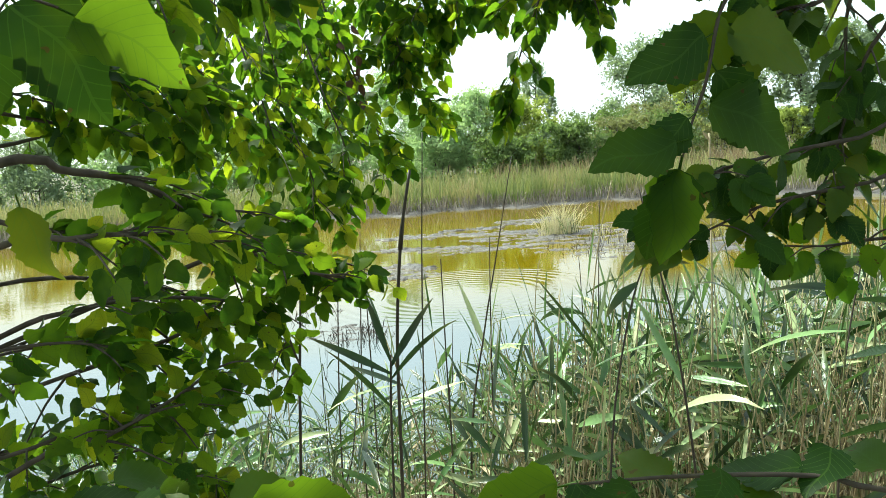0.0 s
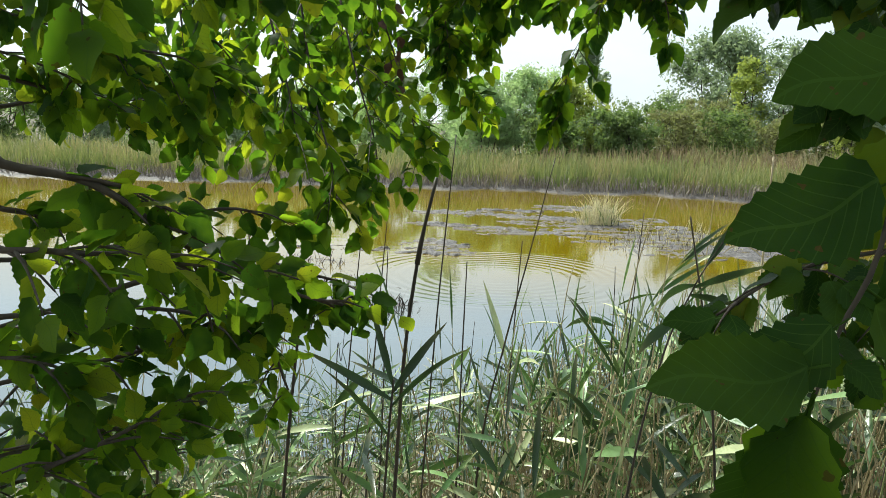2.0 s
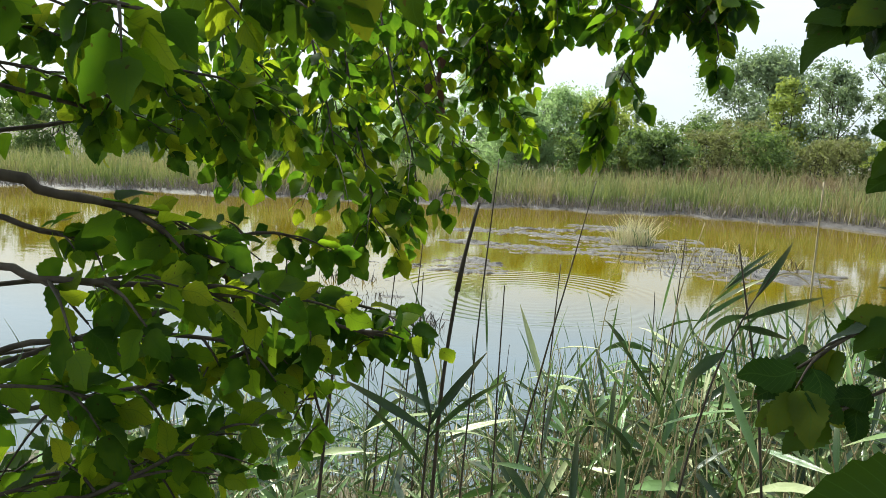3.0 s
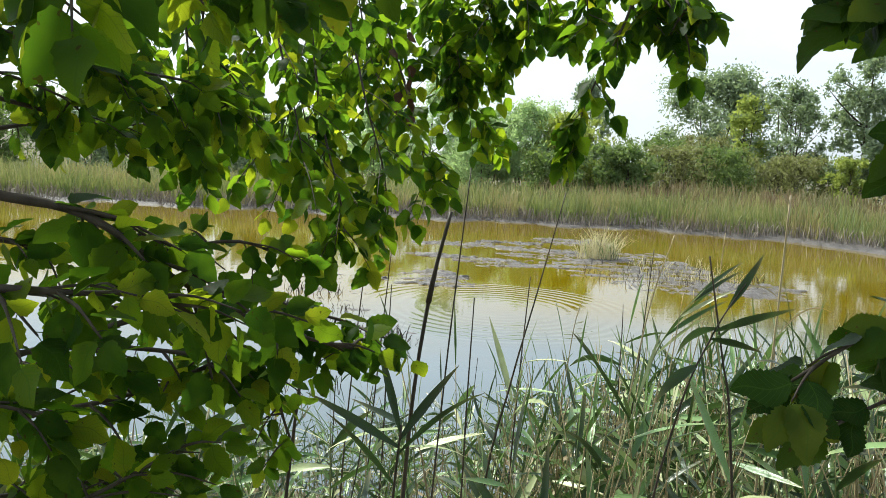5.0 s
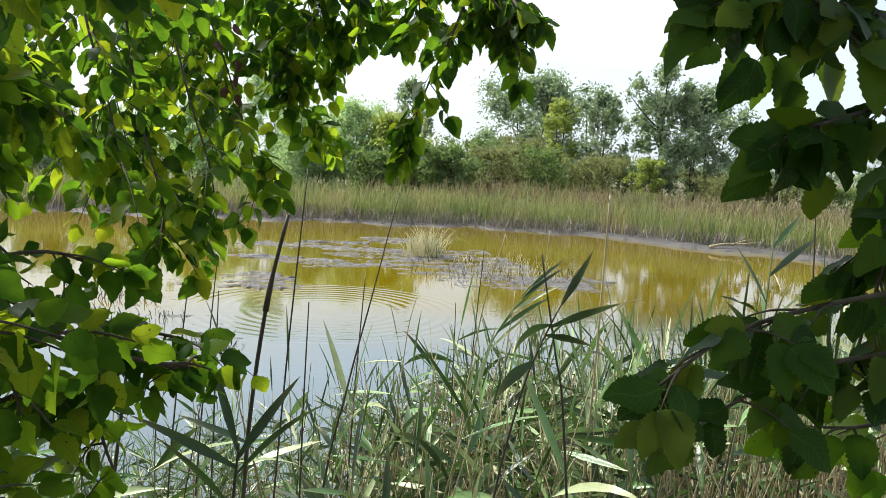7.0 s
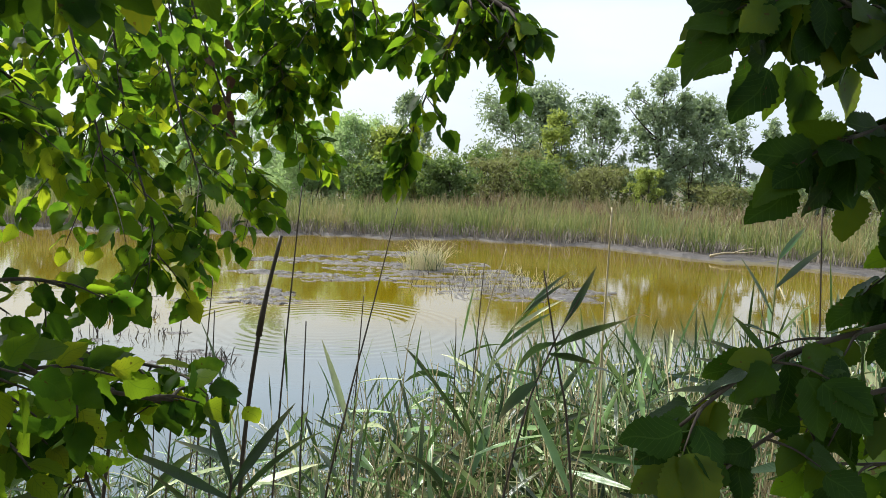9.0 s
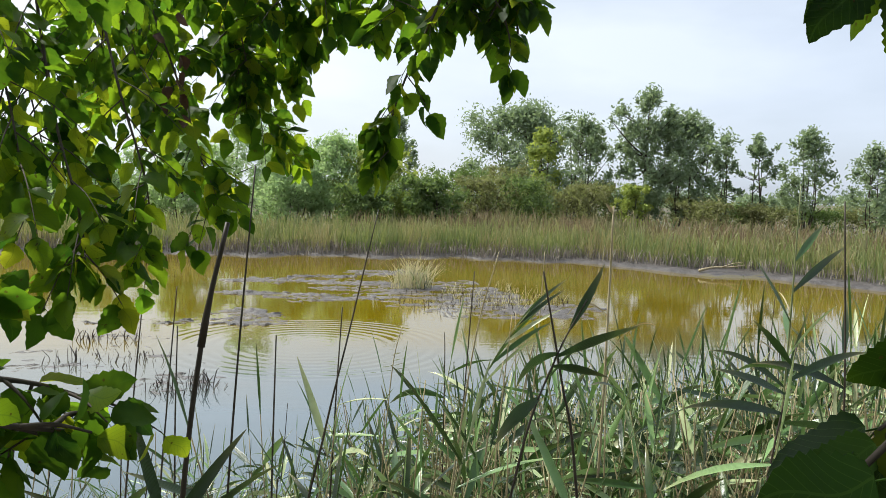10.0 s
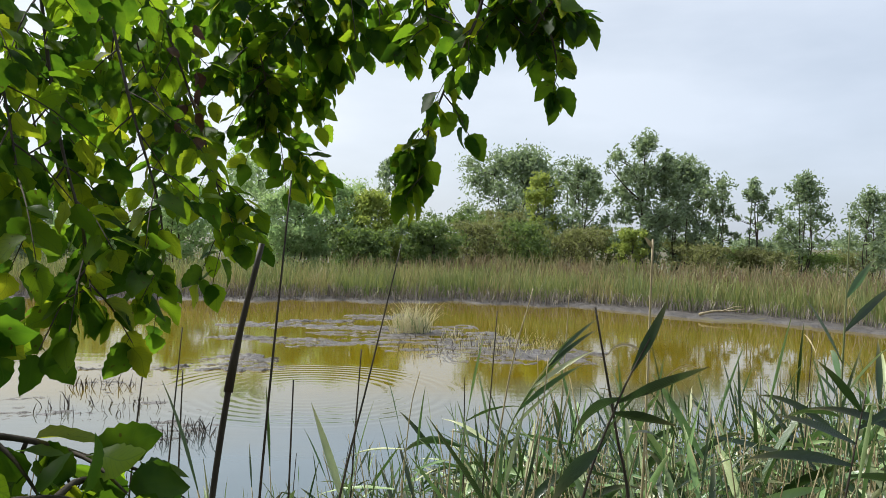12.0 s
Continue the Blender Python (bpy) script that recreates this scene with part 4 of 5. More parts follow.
# ---- overhanging elms ----
class Elm:
    """A tree whose leafy branches reach over the view. Leaves on it are parts up to a number, the rest one mass a branch."""

    def __init__(self, base, trunk, girth, label, seed, budget=290):
        self.base, self.rng, self.left = Vector(base), random.Random(seed), budget
        self.ob = empty("elm_tree", base, label, "tree")
        self.top = Vector(trunk[-1]) - self.base
        h = Heap()
        tube(h, smooth_line([Vector(p) - self.base for p in trunk], 16), girth, girth * 0.45, 9, 0.06, self.rng)
        part("trunk", h.mesh("trunk", BARK), self.ob)

    def branch(self, points, radius, twigs, reach, leaf, per_twig, hang=0.6, single=True, start=0.15, flat=0.5, shapes=None, meshes=None, own=5, label=""):
        """points: the line of the branch; twigs: side shoots of length reach with per_twig leaves; hang: pull downwards."""
        rng = self.rng
        shapes, meshes = shapes or LEAF_SHAPES, meshes or LEAF_MESHES
        line = smooth_line([Vector(p) - self.base for p in points], 24)
        wood, spots = Heap(), []
        tube(wood, line, radius, radius * 0.3, 6, 0.1, rng)

        def dress(path, count, first):
            for i in range(count):
                s = first + (1 - first) * (i + rng.uniform(0.2, 0.8)) / count
                k = min(int(s * (len(path) - 1)), len(path) - 2)
                at = path[k].lerp(path[k + 1], s * (len(path) - 1) - k)
                d = (path[k + 1] - path[k]).normalized()
                side = d.cross(Vector((0, -1, 0.4))).normalized() * (1 if i % 2 else -1)
                along = d * 0.6 + side * rng.uniform(0.5, 1.1) + Vector((0, 0, -hang * rng.uniform(0.5, 1.3))) + Vector((rng.gauss(0, .25), rng.gauss(0, .25), rng.gauss(0, .2)))
                up = Vector((rng.gauss(0, 0.6), -0.4 + rng.gauss(0, 0.6), 0.65 + rng.gauss(0, flat)))
                spots.append((at, along, up, leaf * rng.uniform(0.72, 1.22)))
            d = (path[-1] - path[-2]).normalized()
            spots.append((path[-1], d + Vector((0, 0, -hang * 0.4)), Vector((rng.gauss(0, .3), -0.8, 0.5)), leaf * rng.uniform(0.8, 1.1)))

        for i in range(twigs):
            s = start + (1 - start) * (i + rng.random()) / twigs
            k = min(int(s * 23), 22)
            p = line[k].lerp(line[k + 1], s * 23 - k)
            d = (line[k + 1] - line[k]).normalized()
            a = rng.uniform(0, 6.28)
            off = Vector((math.cos(a), math.sin(a) * 0.8, rng.uniform(-0.5, 0.35))) * 0.9 + d * 0.7
            size = reach * rng.uniform(0.5, 1.15) * (1.1 - 0.4 * s)
            tip = p + off.normalized() * size + Vector((0, 0, -hang * size * 0.4))
            path = smooth_line([p, p.lerp(tip, 0.5) + Vector((0, 0, 0.08 * size)), tip], 7)
            tube(wood, path, radius * 0.42, radius * 0.18, 4, 0.08, rng)
            dress(path, max(1, int(per_twig * rng.uniform(0.7, 1.3))), 0.2)
        dress(line, own, max(start, 0.3))
        ob = part("branch", wood.mesh("branch", BARK), self.ob, label)
        mass = Heap()
        for at, along, up, size in spots:
            m = leaf_pose(at, along, up, size)
            j = rng.randrange(len(shapes))
            if single and self.left > 0:
                self.left -= 1
                part("leaf", meshes[j], ob, m=m)
            else:
                v, f, uv = shapes[j]
                mass.add(apply(m, v), f, uv)
        if mass.n:
            part("foliage", mass.mesh("foliage", LEAF_MASS), ob, kind="stuff")
        return ob

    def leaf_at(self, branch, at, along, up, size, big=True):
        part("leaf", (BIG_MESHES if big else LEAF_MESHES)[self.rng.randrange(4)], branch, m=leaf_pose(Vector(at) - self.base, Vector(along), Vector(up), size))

    def crown(self, centres, count, leaf):
        """Unseen leaves over and behind the path, added to shade it."""
        rng, mass, wood = self.rng, Heap(), Heap()
        for c in centres:
            tip = Vector(c[:3]) - self.base
            start = self.top.lerp(Vector((0, 0, 0)), 0.35 if c[2] < 2.2 else 0.05)
            tube(wood, smooth_line([start, start.lerp(tip, 0.5) + Vector((0, 0, 0.12)), tip], 8), 0.014, 0.004, 5, 0.08, rng)
            for k in range(6):
                end = tip + Vector((rng.gauss(0, c[3]), rng.gauss(0, c[3]), rng.gauss(0, c[3] * 0.4)))
                mid = start.lerp(tip, rng.uniform(0.6, 1.0)) + Vector((0, 0, 0.06))
                tube(wood, smooth_line([mid, mid.lerp(end, 0.5) + Vector((0, 0, 0.03)), end], 5), 0.005, 0.002, 4, 0.05, rng)
        part("branchwork", wood.mesh("branchwork", BARK), self.ob, kind="stuff")
        for i in range(count):
            c = centres[i % len(centres)]
            at = Vector((rng.gauss(0, c[3]), rng.gauss(0, c[3]), rng.gauss(0, c[3] * 0.45))) + Vector(c[:3]) - self.base
            v, f, uv = LEAF_SHAPES[i % 7]
            mass.add(apply(leaf_pose(at, Vector((rng.gauss(0, 1), rng.gauss(0, 1), -0.5)), Vector((rng.gauss(0, .5), rng.gauss(0, .5), 1)), leaf * rng.uniform(0.8, 1.3)), v), f, uv)
        part("crown", mass.mesh("crown", LEAF_MASS), self.ob, kind="stuff")


# the elm whose hanging shoots fill the upper left and middle
hanging = Elm((-1.75, 2.5, -0.15), [(-1.75, 2.5, -0.15), (-1.72, 2.5, 1.0), (-1.6, 2.5, 2.0), (-1.35, 2.5, 2.75)], 0.07, "elm with hanging leafy shoots over the bank", 41)
limb = [(-1.5, 2.5, 2.3), (-0.9, 2.45, 2.32), (-0.35, 2.42, 2.24), (0.05, 2.38, 2.12), (0.3, 2.3, 2.09), (0.40, 2.2, 2.05), (0.475, 2.15, 1.985)]
hanging.branch(limb, 0.013, 22, 0.10, 0.052, 6, 0.7, True, 0.62, label="slender arching limb")
hanging.branch([(0.36, 2.24, 2.10), (0.33, 2.2, 1.98), (0.28, 2.2, 1.86), (0.245, 2.2, 1.76), (0.24, 2.2, 1.69)], 0.0035, 12, 0.07, 0.052, 5, 0.9, True, 0.0, own=8)
shoot = hanging.branch([(0.36, 2.2, 2.06), (0.43, 2.15, 1.97), (0.46, 2.15, 1.89), (0.455, 2.15, 1.845)], 0.0028, 0, 0.05, 0.05, 2, 0.8, True, 0.0, own=0)
for at, along, size in (((0.462, 2.15, 1.885), (-0.8, 0, -0.15), 0.030), ((0.462, 2.15, 1.88), (0.8, 0, -0.3), 0.036), ((0.46, 2.15, 1.862), (-0.75, 0, -0.75), 0.052),
                        ((0.46, 2.15, 1.855), (0.55, -0.1, -0.8), 0.062), ((0.456, 2.15, 1.845), (-0.1, 0, -1), 0.062), ((0.46, 2.15, 1.85), (0.3, 0.1, -1), 0.045)):
    hanging.leaf_at(shoot, at, along, (0.1, -1, 0.2), size, False)
hanging.branch([(-0.05, 2.42, 2.16), (0.0, 2.4, 2.05), (0.06, 2.4, 1.97), (0.08, 2.4, 1.91)], 0.003, 9, 0.08, 0.052, 4, 0.9, True, 0.0)
hanging.branch([(0.15, 2.38, 2.12), (0.17, 2.36, 2.03), (0.2, 2.35, 1.96)], 0.003, 6, 0.07, 0.052, 4, 0.9, True, 0.0)
for pts, n in (([(-0.20, 2.5, 2.2), (-0.14, 2.5, 2.02), (-0.06, 2.46, 1.88), (-0.01, 2.45, 1.79), (0.02, 2.45, 1.72)], 17), ([(-0.28, 2.42, 2.2), (-0.24, 2.4, 2.02), (-0.17, 2.35, 1.83), (-0.12, 2.3, 1.68), (-0.09, 2.3, 1.57)], 20),
               ([(-0.33, 2.3, 2.2), (-0.29, 2.2, 1.99), (-0.23, 2.1, 1.78), (-0.175, 2.02, 1.63), (-0.155, 1.97, 1.54)], 19), ([(-0.4, 2.2, 2.15), (-0.33, 2.0, 1.93), (-0.29, 1.95, 1.72), (-0.235, 1.87, 1.57), (-0.215, 1.82, 1.50)], 17),
               ([(-0.42, 2.0, 2.05), (-0.37, 1.9, 1.88), (-0.32, 1.85, 1.73), (-0.285, 1.8, 1.61)], 13), ([(-0.6, 2.3, 2.2), (-0.51, 2.1, 1.95), (-0.46, 2.1, 1.78), (-0.40, 2.05, 1.62)], 16),
               ([(-0.75, 2.4, 2.25), (-0.66, 2.3, 2.0), (-0.6, 2.25, 1.82), (-0.56, 2.2, 1.70)], 15), ([(-0.95, 2.4, 2.25), (-0.86, 2.3, 2.05), (-0.8, 2.3, 1.9), (-0.76, 2.2, 1.78)], 14),
               ([(-0.15, 2.45, 2.2), (-0.10, 2.5, 2.05), (-0.02, 2.5, 1.96), (0.04, 2.5, 1.87)], 12), ([(0.02, 2.4, 2.14), (0.03, 2.38, 2.05), (0.035, 2.36, 1.98)], 9), ([(0.10, 2.38, 2.12), (0.115, 2.36, 2.05), (0.12, 2.34, 1.99)], 8), ([(0.24, 2.33, 2.10), (0.25, 2.3, 2.04), (0.255, 2.28, 1.97)], 8), ([(0.36, 2.25, 2.08), (0.37, 2.22, 2.02), (0.385, 2.2, 1.97)], 7),
               ([(-0.10, 2.4, 2.2), (-0.08, 2.42, 2.05), (-0.05, 2.42, 1.93), (-0.03, 2.4, 1.84)], 12), ([(-0.34, 2.35, 2.2), (-0.30, 2.4, 2.05), (-0.27, 2.4, 1.92), (-0.22, 2.4, 1.78)], 13), ([(-0.5, 2.1, 2.15), (-0.44, 2.15, 1.98), (-0.38, 2.1, 1.82), (-0.33, 2.05, 1.66)], 13),
               ([(-0.62, 2.8, 2.35), (-0.52, 2.85, 2.15), (-0.46, 2.85, 2.0), (-0.4, 2.8, 1.85)], 13), ([(-0.42, 2.8, 2.35), (-0.33, 2.85, 2.15), (-0.27, 2.85, 2.0), (-0.2, 2.8, 1.85)], 13), ([(-0.25, 2.8, 2.3), (-0.18, 2.85, 2.15), (-0.1, 2.85, 2.02), (-0.04, 2.8, 1.9)], 12),
               ([(-0.5, 2.5, 2.3), (-0.42, 2.55, 2.1), (-0.36, 2.55, 1.95), (-0.3, 2.5, 1.8)], 14)):
    hanging.branch(pts, 0.0034, int(n * 0.95), 0.15, 0.046, 7, 0.6, True, 0.1, flat=0.9, own=8, label="thin hanging shoot")

# the shrubby elm at the lower left
left = Elm((-1.05, 0.95, -0.03), [(-1.05, 0.95, -0.03), (-1.02, 0.97, 0.6), (-0.95, 1.0, 1.2), (-0.85, 1.0, 1.75)], 0.05, "bushy young elm reaching in with twiggy branches", 42)
for pts, rad, n, per in (([(-0.95, 0.98, 1.5), (-0.45, 1.0, 1.62), (-0.37, 1.03, 1.61), (-0.33, 1.06, 1.6), (-0.29, 1.07, 1.58), (-0.25, 1.12, 1.53), (-0.19, 1.25, 1.46), (-0.11, 1.30, 1.43)], 0.0052, 20, 5),
                         ([(-0.98, 1.0, 1.3), (-0.5, 1.05, 1.52), (-0.36, 1.0, 1.54), (-0.29, 1.0, 1.54), (-0.25, 1.05, 1.53), (-0.22, 1.1, 1.50)], 0.004, 13, 4),
                         ([(-1.0, 1.0, 1.1), (-0.72, 1.3, 1.26), (-0.56, 1.3, 1.31), (-0.41, 1.3, 1.35), (-0.33, 1.3, 1.38), (-0.27, 1.3, 1.41)], 0.0045, 14, 4),
                         ([(-0.95, 1.0, 1.45), (-0.69, 1.3, 1.55), (-0.57, 1.35, 1.53), (-0.45, 1.4, 1.51), (-0.31, 1.45, 1.53), (-0.26, 1.5, 1.51)], 0.0042, 15, 5),
                         ([(-0.98, 1.0, 1.2), (-0.59, 1.2, 1.39), (-0.46, 1.2, 1.43), (-0.35, 1.25, 1.43), (-0.24, 1.35, 1.38), (-0.21, 1.4, 1.28)], 0.0042, 16, 5),
                         ([(-1.0, 1.0, 1.0), (-0.5, 1.1, 1.26), (-0.4, 1.1, 1.29), (-0.34, 1.15, 1.31), (-0.28, 1.2, 1.34)], 0.004, 13, 4),
                         ([(-0.95, 1.05, 1.25), (-0.32, 1.3, 1.47), (-0.22, 1.33, 1.465), (-0.15, 1.35, 1.455), (-0.09, 1.35, 1.435)], 0.0036, 12, 3),
                         ([(-1.0, 1.0, 0.8), (-0.75, 1.4, 0.95), (-0.6, 1.5, 1.02), (-0.45, 1.55, 1.0)], 0.004, 11, 4),
                         ([(-0.95, 1.0, 1.35), (-0.7, 1.4, 1.44), (-0.5, 1.5, 1.42), (-0.38, 1.55, 1.36), (-0.3, 1.6, 1.3)], 0.004, 13, 4),
                         ([(-1.0, 1.0, 1.1), (-0.7, 1.25, 1.2), (-0.55, 1.3, 1.22), (-0.42, 1.35, 1.24)], 0.004, 15, 5),
                         ([(-1.0, 1.0, 1.3), (-0.8, 1.5, 1.3), (-0.65, 1.6, 1.3), (-0.5, 1.7, 1.25)], 0.004, 15, 5),
                         ([(-1.0, 1.0, 0.9), (-0.7, 1.3, 1.1), (-0.5, 1.35, 1.17), (-0.36, 1.4, 1.18)], 0.004, 10, 4),
                         ([(-0.9, 1.0, 1.6), (-0.7, 1.5, 1.66), (-0.62, 1.6, 1.68), (-0.5, 1.7, 1.64)], 0.004, 9, 4)):
    left.branch(pts, rad * 1.15, n, 0.10, 0.038, int(per * 1.15), 0.45, True, 0.35, flat=0.9, own=10, label="dark twiggy branch")
for pts, n in (([(-1.0, 1.0, 1.0), (-0.66, 1.1, 1.22), (-0.50, 1.15, 1.27), (-0.40, 1.2, 1.29), (-0.33, 1.25, 1.28)], 9), ([(-1.0, 1.0, 1.15), (-0.7, 1.05, 1.36), (-0.55, 1.08, 1.40), (-0.44, 1.1, 1.41), (-0.36, 1.12, 1.39)], 9)):
    left.branch(pts, 0.0042, n, 0.09, 0.042, 4, 0.45, True, 0.3, flat=0.9, own=8, label="dark twiggy branch")
top = left.branch([(-0.85, 1.0, 1.75), (-0.5, 0.95, 1.84), (-0.27, 0.95, 1.80), (-0.22, 0.95, 1.785), (-0.16, 0.95, 1.77), (-0.11, 0.95, 1.765)], 0.004, 8, 0.06, 0.036, 3, 0.9, True, 0.5, own=6)
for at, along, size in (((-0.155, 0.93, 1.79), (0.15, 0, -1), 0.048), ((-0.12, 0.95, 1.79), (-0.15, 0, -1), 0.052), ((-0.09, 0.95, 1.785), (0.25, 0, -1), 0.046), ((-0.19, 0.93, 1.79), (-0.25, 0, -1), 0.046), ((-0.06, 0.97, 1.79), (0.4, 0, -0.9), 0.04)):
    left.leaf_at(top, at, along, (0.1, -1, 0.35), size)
near_left = left.branch([(-0.85, 1.0, 1.7), (-0.5, 0.85, 1.78), (-0.3, 0.8, 1.745), (-0.2, 0.78, 1.735), (-0.15, 0.76, 1.725)], 0.0034, 5, 0.06, 0.034, 3, 0.8, True, 0.5, own=6)

for pts, n in (([(-0.9, 1.2, 1.9), (-0.58, 1.4, 1.80), (-0.46, 1.45, 1.755), (-0.38, 1.5, 1.74), (-0.33, 1.5, 1.71)], 13), ([(-0.95, 1.2, 1.8), (-0.62, 1.5, 1.70), (-0.55, 1.55, 1.68), (-0.47, 1.6, 1.68), (-0.43, 1.6, 1.65)], 13), ([(-0.9, 1.3, 2.0), (-0.5, 1.6, 1.90), (-0.44, 1.65, 1.82), (-0.39, 1.7, 1.77), (-0.36, 1.75, 1.70)], 12)):
    left.branch(pts, 0.0036, n, 0.10, 0.038, 7, 0.6, True, 0.3, flat=0.8, own=8, label="leafy twig")

# the elm at the right
right = Elm((0.98, 0.75, 0.0), [(0.98, 0.75, 0.0), (0.96, 0.78, 0.7), (0.9, 0.8, 1.4), (0.8, 0.8, 2.1)], 0.06, "elm with drooping toothed leaves beside the path", 43)
for pts, rad, n, per in (([(0.85, 0.8, 1.6), (0.53, 0.95, 1.74), (0.4, 0.93, 1.76), (0.33, 0.9, 1.765), (0.28, 0.88, 1.77), (0.248, 0.86, 1.765)], 0.0032, 12, 4),
                         ([(0.85, 0.8, 1.8), (0.47, 0.95, 1.79), (0.4, 0.93, 1.72), (0.36, 0.92, 1.71), (0.32, 0.9, 1.70), (0.295, 0.88, 1.695)], 0.003, 10, 3),
                         ([(0.85, 0.8, 1.75), (0.58, 0.98, 1.78), (0.49, 1.0, 1.69), (0.46, 1.0, 1.63), (0.43, 0.98, 1.57), (0.40, 0.96, 1.52)], 0.003, 9, 3),
                         ([(0.9, 0.8, 1.45), (0.58, 0.98, 1.60), (0.44, 0.96, 1.585), (0.34, 0.93, 1.575), (0.27, 0.91, 1.56), (0.22, 0.9, 1.53)], 0.0032, 9, 3),
                         ([(0.9, 0.8, 1.4), (0.59, 0.98, 1.55), (0.45, 0.96, 1.54), (0.35, 0.94, 1.53), (0.29, 0.92, 1.515), (0.245, 0.9, 1.50)], 0.003, 7, 2),
                         ([(0.85, 0.8, 1.95), (0.5, 0.95, 1.87), (0.43, 0.94, 1.835), (0.36, 0.93, 1.82), (0.31, 0.92, 1.81), (0.275, 0.9, 1.80)], 0.003, 10, 4),
                         ([(0.85, 0.8, 1.85), (0.52, 1.0, 1.80), (0.47, 1.02, 1.73), (0.465, 1.02, 1.65), (0.46, 1.0, 1.58)], 0.003, 9, 3),
                         ([(0.9, 0.8, 1.3), (0.61, 0.98, 1.47), (0.49, 0.98, 1.48), (0.41, 0.96, 1.48), (0.36, 0.95, 1.485)], 0.003, 6, 2)):
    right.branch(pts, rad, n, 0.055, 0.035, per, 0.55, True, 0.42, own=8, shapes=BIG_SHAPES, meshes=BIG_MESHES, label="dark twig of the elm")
close = right.branch([(0.85, 0.76, 1.95), (0.45, 0.62, 1.88), (0.179, 0.57, 1.701), (0.166, 0.56, 1.671), (0.159, 0.56, 1.657), (0.149, 0.55, 1.628), (0.142, 0.55, 1.61), (0.135, 0.545, 1.593)], 0.0016, 0, 0.05, 0.05, 1, 0.6, True, 0.5, own=0)
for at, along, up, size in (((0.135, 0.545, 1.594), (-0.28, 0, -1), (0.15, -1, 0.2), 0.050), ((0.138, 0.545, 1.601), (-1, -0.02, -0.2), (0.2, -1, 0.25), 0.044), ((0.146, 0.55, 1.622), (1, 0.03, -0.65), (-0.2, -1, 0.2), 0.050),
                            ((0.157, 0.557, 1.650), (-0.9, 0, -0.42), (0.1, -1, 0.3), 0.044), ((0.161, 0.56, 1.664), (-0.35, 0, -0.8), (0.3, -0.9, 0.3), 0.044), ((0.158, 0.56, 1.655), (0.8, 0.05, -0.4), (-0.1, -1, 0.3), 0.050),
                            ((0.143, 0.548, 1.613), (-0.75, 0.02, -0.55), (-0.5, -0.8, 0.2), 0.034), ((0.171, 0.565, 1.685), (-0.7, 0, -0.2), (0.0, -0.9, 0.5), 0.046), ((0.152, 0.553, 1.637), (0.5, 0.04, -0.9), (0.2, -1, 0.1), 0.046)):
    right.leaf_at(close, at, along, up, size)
low = right.branch([(0.85, 0.75, 1.2), (0.5, 0.5, 1.40), (0.2, 0.45, 1.466), (0.15, 0.45, 1.478), (0.10, 0.45, 1.482), (0.06, 0.45, 1.482)], 0.0018, 0, 0.04, 0.04, 1, 0.3, True, 0.6, own=0)
low_left = left.branch([(-0.9, 0.95, 1.2), (-0.4, 0.5, 1.44), (-0.15, 0.45, 1.478), (-0.10, 0.45, 1.488), (-0.06, 0.45, 1.486)], 0.0018, 0, 0.04, 0.04, 1, 0.3, True, 0.6, own=0)
lay = random.Random(12)
for tree_of, twig, z, xs in ((right, low, 1.483, (0.062, 0.072, 0.085, 0.10, 0.112, 0.125, 0.138, 0.15, 0.163, 0.18, 0.195, 0.21)), (left, low_left, 1.488, (-0.06, -0.067, -0.078, -0.088, -0.1, -0.11, -0.12, -0.13, -0.142, -0.155, -0.17))):
    for k, x in enumerate(xs):
        side = 1 if k % 2 else -1
        tree_of.leaf_at(twig, (x, 0.45 + lay.uniform(-0.008, 0.012), z + lay.uniform(-0.012, 0.008)), (lay.uniform(-1, 1) - 0.25 * x / abs(x), 0.55 * side, lay.uniform(-0.25, 0.15)), (lay.gauss(0, 0.25), -0.45, 0.85), lay.uniform(0.026, 0.036))
# leaves close by at the upper left
by_path = left.branch([(-0.85, 1.0, 1.72), (-0.4, 0.62, 1.74), (-0.2, 0.48, 1.69), (-0.13, 0.45, 1.672), (-0.10, 0.45, 1.66)], 0.0018, 0, 0.04, 0.04, 1, 0.3, True, 0.6, own=0)
for at, along, up, size in (((-0.118, 0.45, 1.668), (0.75, 0.0, -0.95), (0.3, -0.9, 0.35), 0.050), ((-0.135, 0.455, 1.672), (0.1, 0.1, -1), (0.1, -1, 0.2), 0.045), ((-0.16, 0.46, 1.68), (-0.4, 0.0, -0.8), (0.0, -0.9, 0.4), 0.042), ((-0.128, 0.46, 1.60), (0.15, 0.1, -1), (-0.2, -1, 0.3), 0.034)):
    left.leaf_at(by_path, at, along, up, size)
for pts, n in (([(-0.9, 1.1, 1.75), (-0.72, 1.3, 1.80), (-0.6, 1.35, 1.79), (-0.48, 1.4, 1.76), (-0.42, 1.42, 1.73)], 13), ([(-0.95, 1.1, 1.65), (-0.78, 1.4, 1.74), (-0.68, 1.45, 1.75), (-0.58, 1.5, 1.72), (-0.52, 1.5, 1.68)], 13),
               ([(-1.0, 1.0, 1.0), (-0.75, 1.3, 1.06), (-0.6, 1.35, 1.10), (-0.46, 1.4, 1.10), (-0.38, 1.45, 1.08)], 14), ([(-1.0, 1.0, 0.85), (-0.66, 1.15, 1.10), (-0.5, 1.2, 1.16), (-0.38, 1.25, 1.17), (-0.32, 1.3, 1.15)], 13)):
    left.branch(pts, 0.0036, n, 0.10, 0.037, 7, 0.5, True, 0.3, flat=0.8, own=8, label="leafy twig")

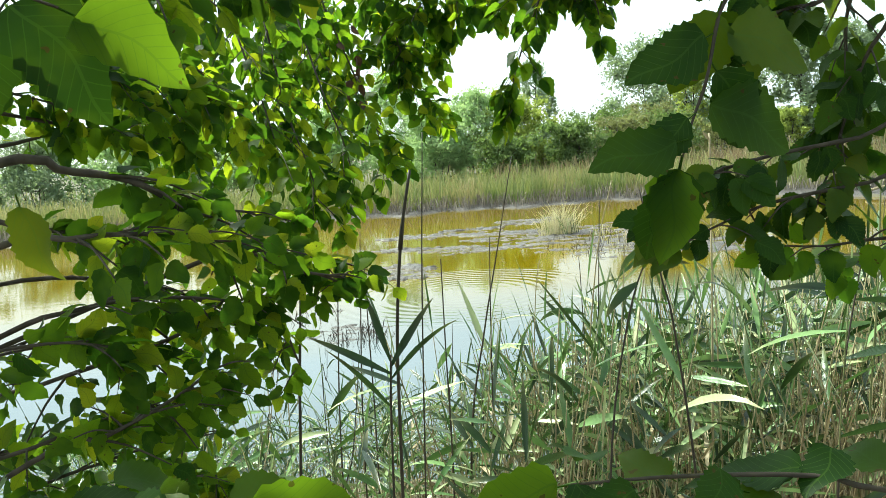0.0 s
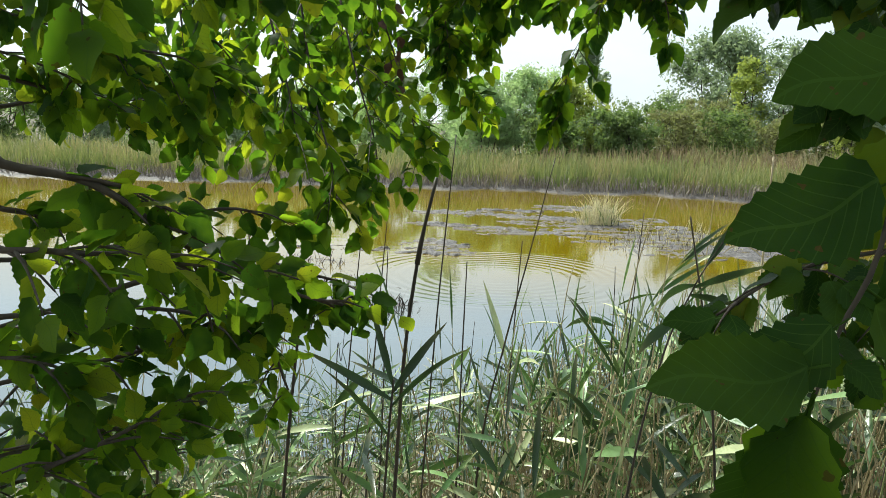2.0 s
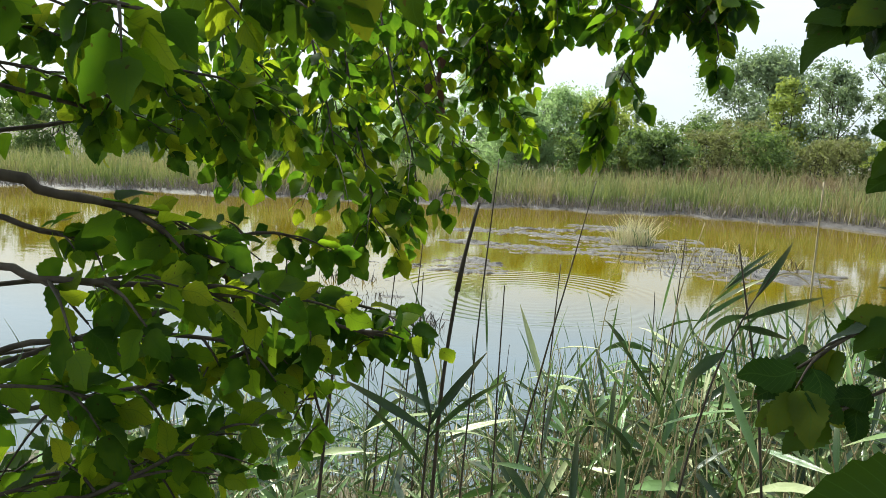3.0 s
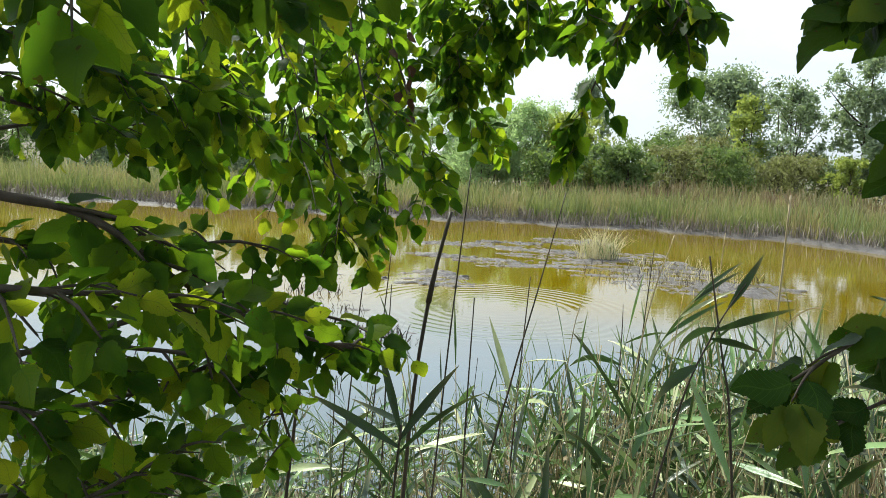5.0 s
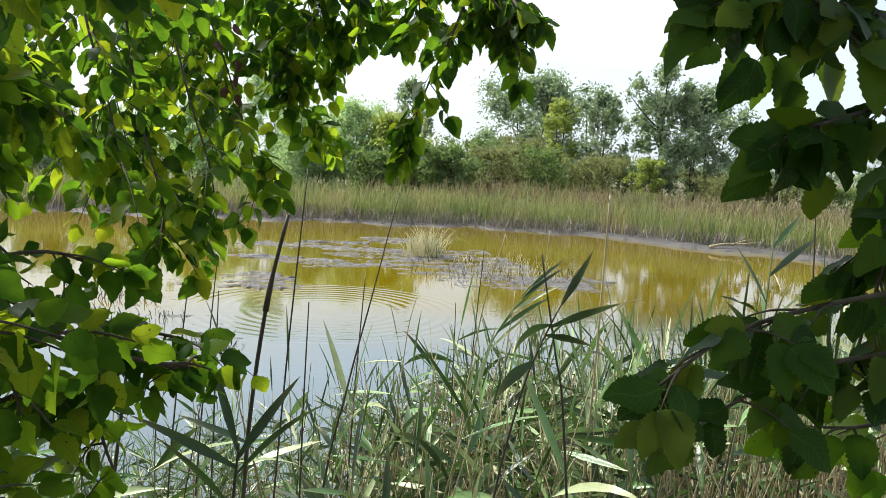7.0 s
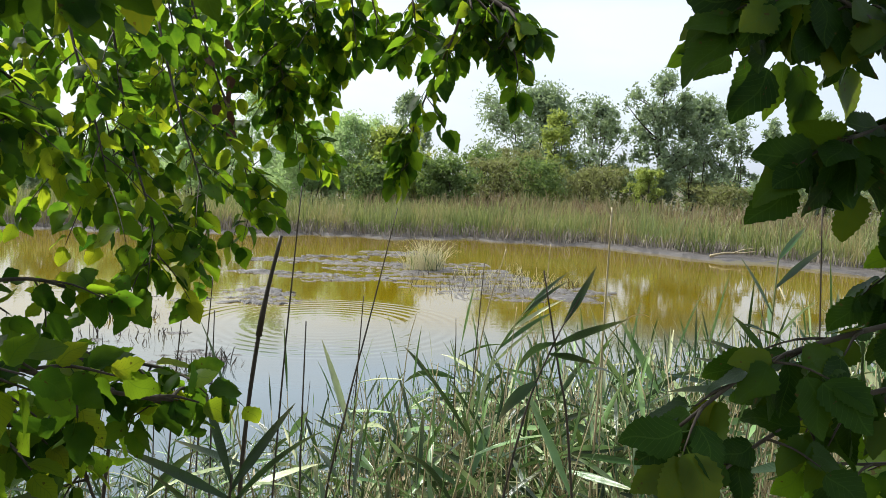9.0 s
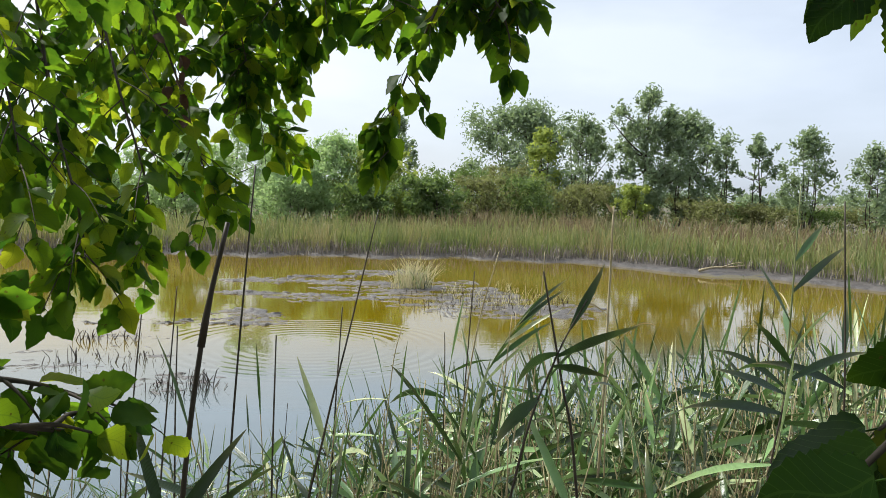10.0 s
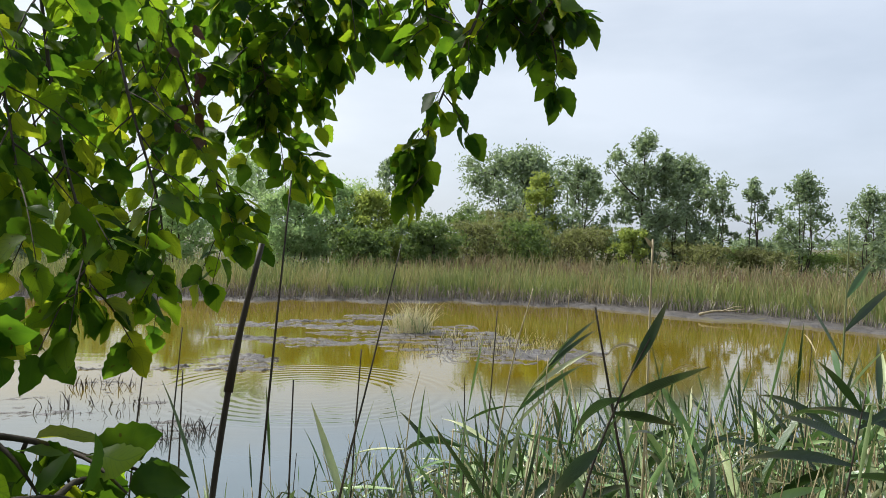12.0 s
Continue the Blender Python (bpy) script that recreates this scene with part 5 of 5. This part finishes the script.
# the spray that hangs last beside the path
spray = right.branch([(0.85, 0.8, 1.85), (0.66, 1.1, 1.84), (0.53, 1.215, 1.825), (0.47, 1.215, 1.81), (0.42, 1.215, 1.80), (0.39, 1.215, 1.797)], 0.0028, 0, 0.05, 0.05, 1, 0.6, True, 0.5, own=0)
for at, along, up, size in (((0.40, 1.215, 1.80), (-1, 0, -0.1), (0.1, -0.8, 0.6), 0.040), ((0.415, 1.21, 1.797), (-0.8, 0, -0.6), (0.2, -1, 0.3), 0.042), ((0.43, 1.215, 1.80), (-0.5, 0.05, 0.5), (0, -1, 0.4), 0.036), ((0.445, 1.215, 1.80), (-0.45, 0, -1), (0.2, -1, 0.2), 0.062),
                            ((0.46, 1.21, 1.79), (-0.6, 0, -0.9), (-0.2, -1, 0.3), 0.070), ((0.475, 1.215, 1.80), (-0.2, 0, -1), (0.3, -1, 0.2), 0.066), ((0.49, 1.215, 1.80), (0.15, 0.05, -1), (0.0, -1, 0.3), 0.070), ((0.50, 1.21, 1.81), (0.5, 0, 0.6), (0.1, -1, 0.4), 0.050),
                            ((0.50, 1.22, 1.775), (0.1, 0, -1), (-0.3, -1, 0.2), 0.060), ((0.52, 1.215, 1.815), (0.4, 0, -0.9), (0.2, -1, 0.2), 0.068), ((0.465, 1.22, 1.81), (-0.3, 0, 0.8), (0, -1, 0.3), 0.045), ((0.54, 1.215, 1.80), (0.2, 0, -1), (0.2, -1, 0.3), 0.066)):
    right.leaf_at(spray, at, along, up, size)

# unseen crowns added to close over and behind the path and shade near leaves
hanging.crown([(-1.7, 1.9, 2.9, 0.3), (-1.3, 1.2, 2.9, 0.3), (-1.7, 1.4, 2.6, 0.3), (-1.15, 1.85, 2.8, 0.2), (-1.0, 1.55, 2.75, 0.2), (-1.4, 1.75, 2.7, 0.22)], 950, 0.085)
right.crown([(0.8, 0.9, 2.75, 0.28), (0.4, 0.4, 2.7, 0.26), (1.1, 0.3, 2.7, 0.3), (0.9, 1.4, 2.85, 0.28), (0.6, -0.4, 2.6, 0.3), (1.35, 0.8, 1.9, 0.25), (1.3, 0.2, 1.6, 0.3), (0.9, -0.9, 2.0, 0.35), (0.3, -1.2, 2.2, 0.35), (0.9, -0.9, 1.2, 0.35)], 2200, 0.085)
left.crown([(-0.3, 1.05, 2.55, 0.16), (-0.1, 0.95, 2.5, 0.16), (-0.25, 1.3, 2.65, 0.16), (0.05, 1.15, 2.55, 0.15), (-0.8, 0.5, 2.6, 0.28), (-0.3, -0.1, 2.6, 0.26), (-1.1, 0.9, 2.7, 0.3), (-0.9, -0.7, 1.9, 0.35), (-0.3, -1.2, 2.1, 0.35), (-1.2, 0.1, 1.6, 0.3), (-0.8, -0.9, 1.2, 0.35)], 2000, 0.085)

# a cluster of withered leaves caught in the shoots
DEAD, nt, out = material("withered_leaf")
surface(nt, out, ramp(nt, noise_fac(nt, 60.0, 4.0), [(0.3, (0.035, 0.013, 0.006)), (0.7, (0.10, 0.042, 0.016))]), 0.8, noise_fac(nt, 200.0, 3.0), 0.4, 0.001)
h = Heap()
dead_rng = random.Random(8)
for i in range(11):
    v, f, uv = LEAF_SHAPES[i % 7]
    at = Vector((-0.165 + dead_rng.gauss(0, 0.022), 2.26 + dead_rng.gauss(0, 0.02), 1.83 + dead_rng.gauss(0, 0.035))) - hanging.base
    h.add(apply(leaf_pose(at, Vector((dead_rng.gauss(0, .4), dead_rng.gauss(0, .4), -1)), Vector((dead_rng.gauss(0, 1), dead_rng.gauss(0, 1), 0)), 0.033), v), f, uv)
part("withered_leaves", h.mesh("withered_leaves", DEAD), hanging.ob, "curled red-brown withered leaves")
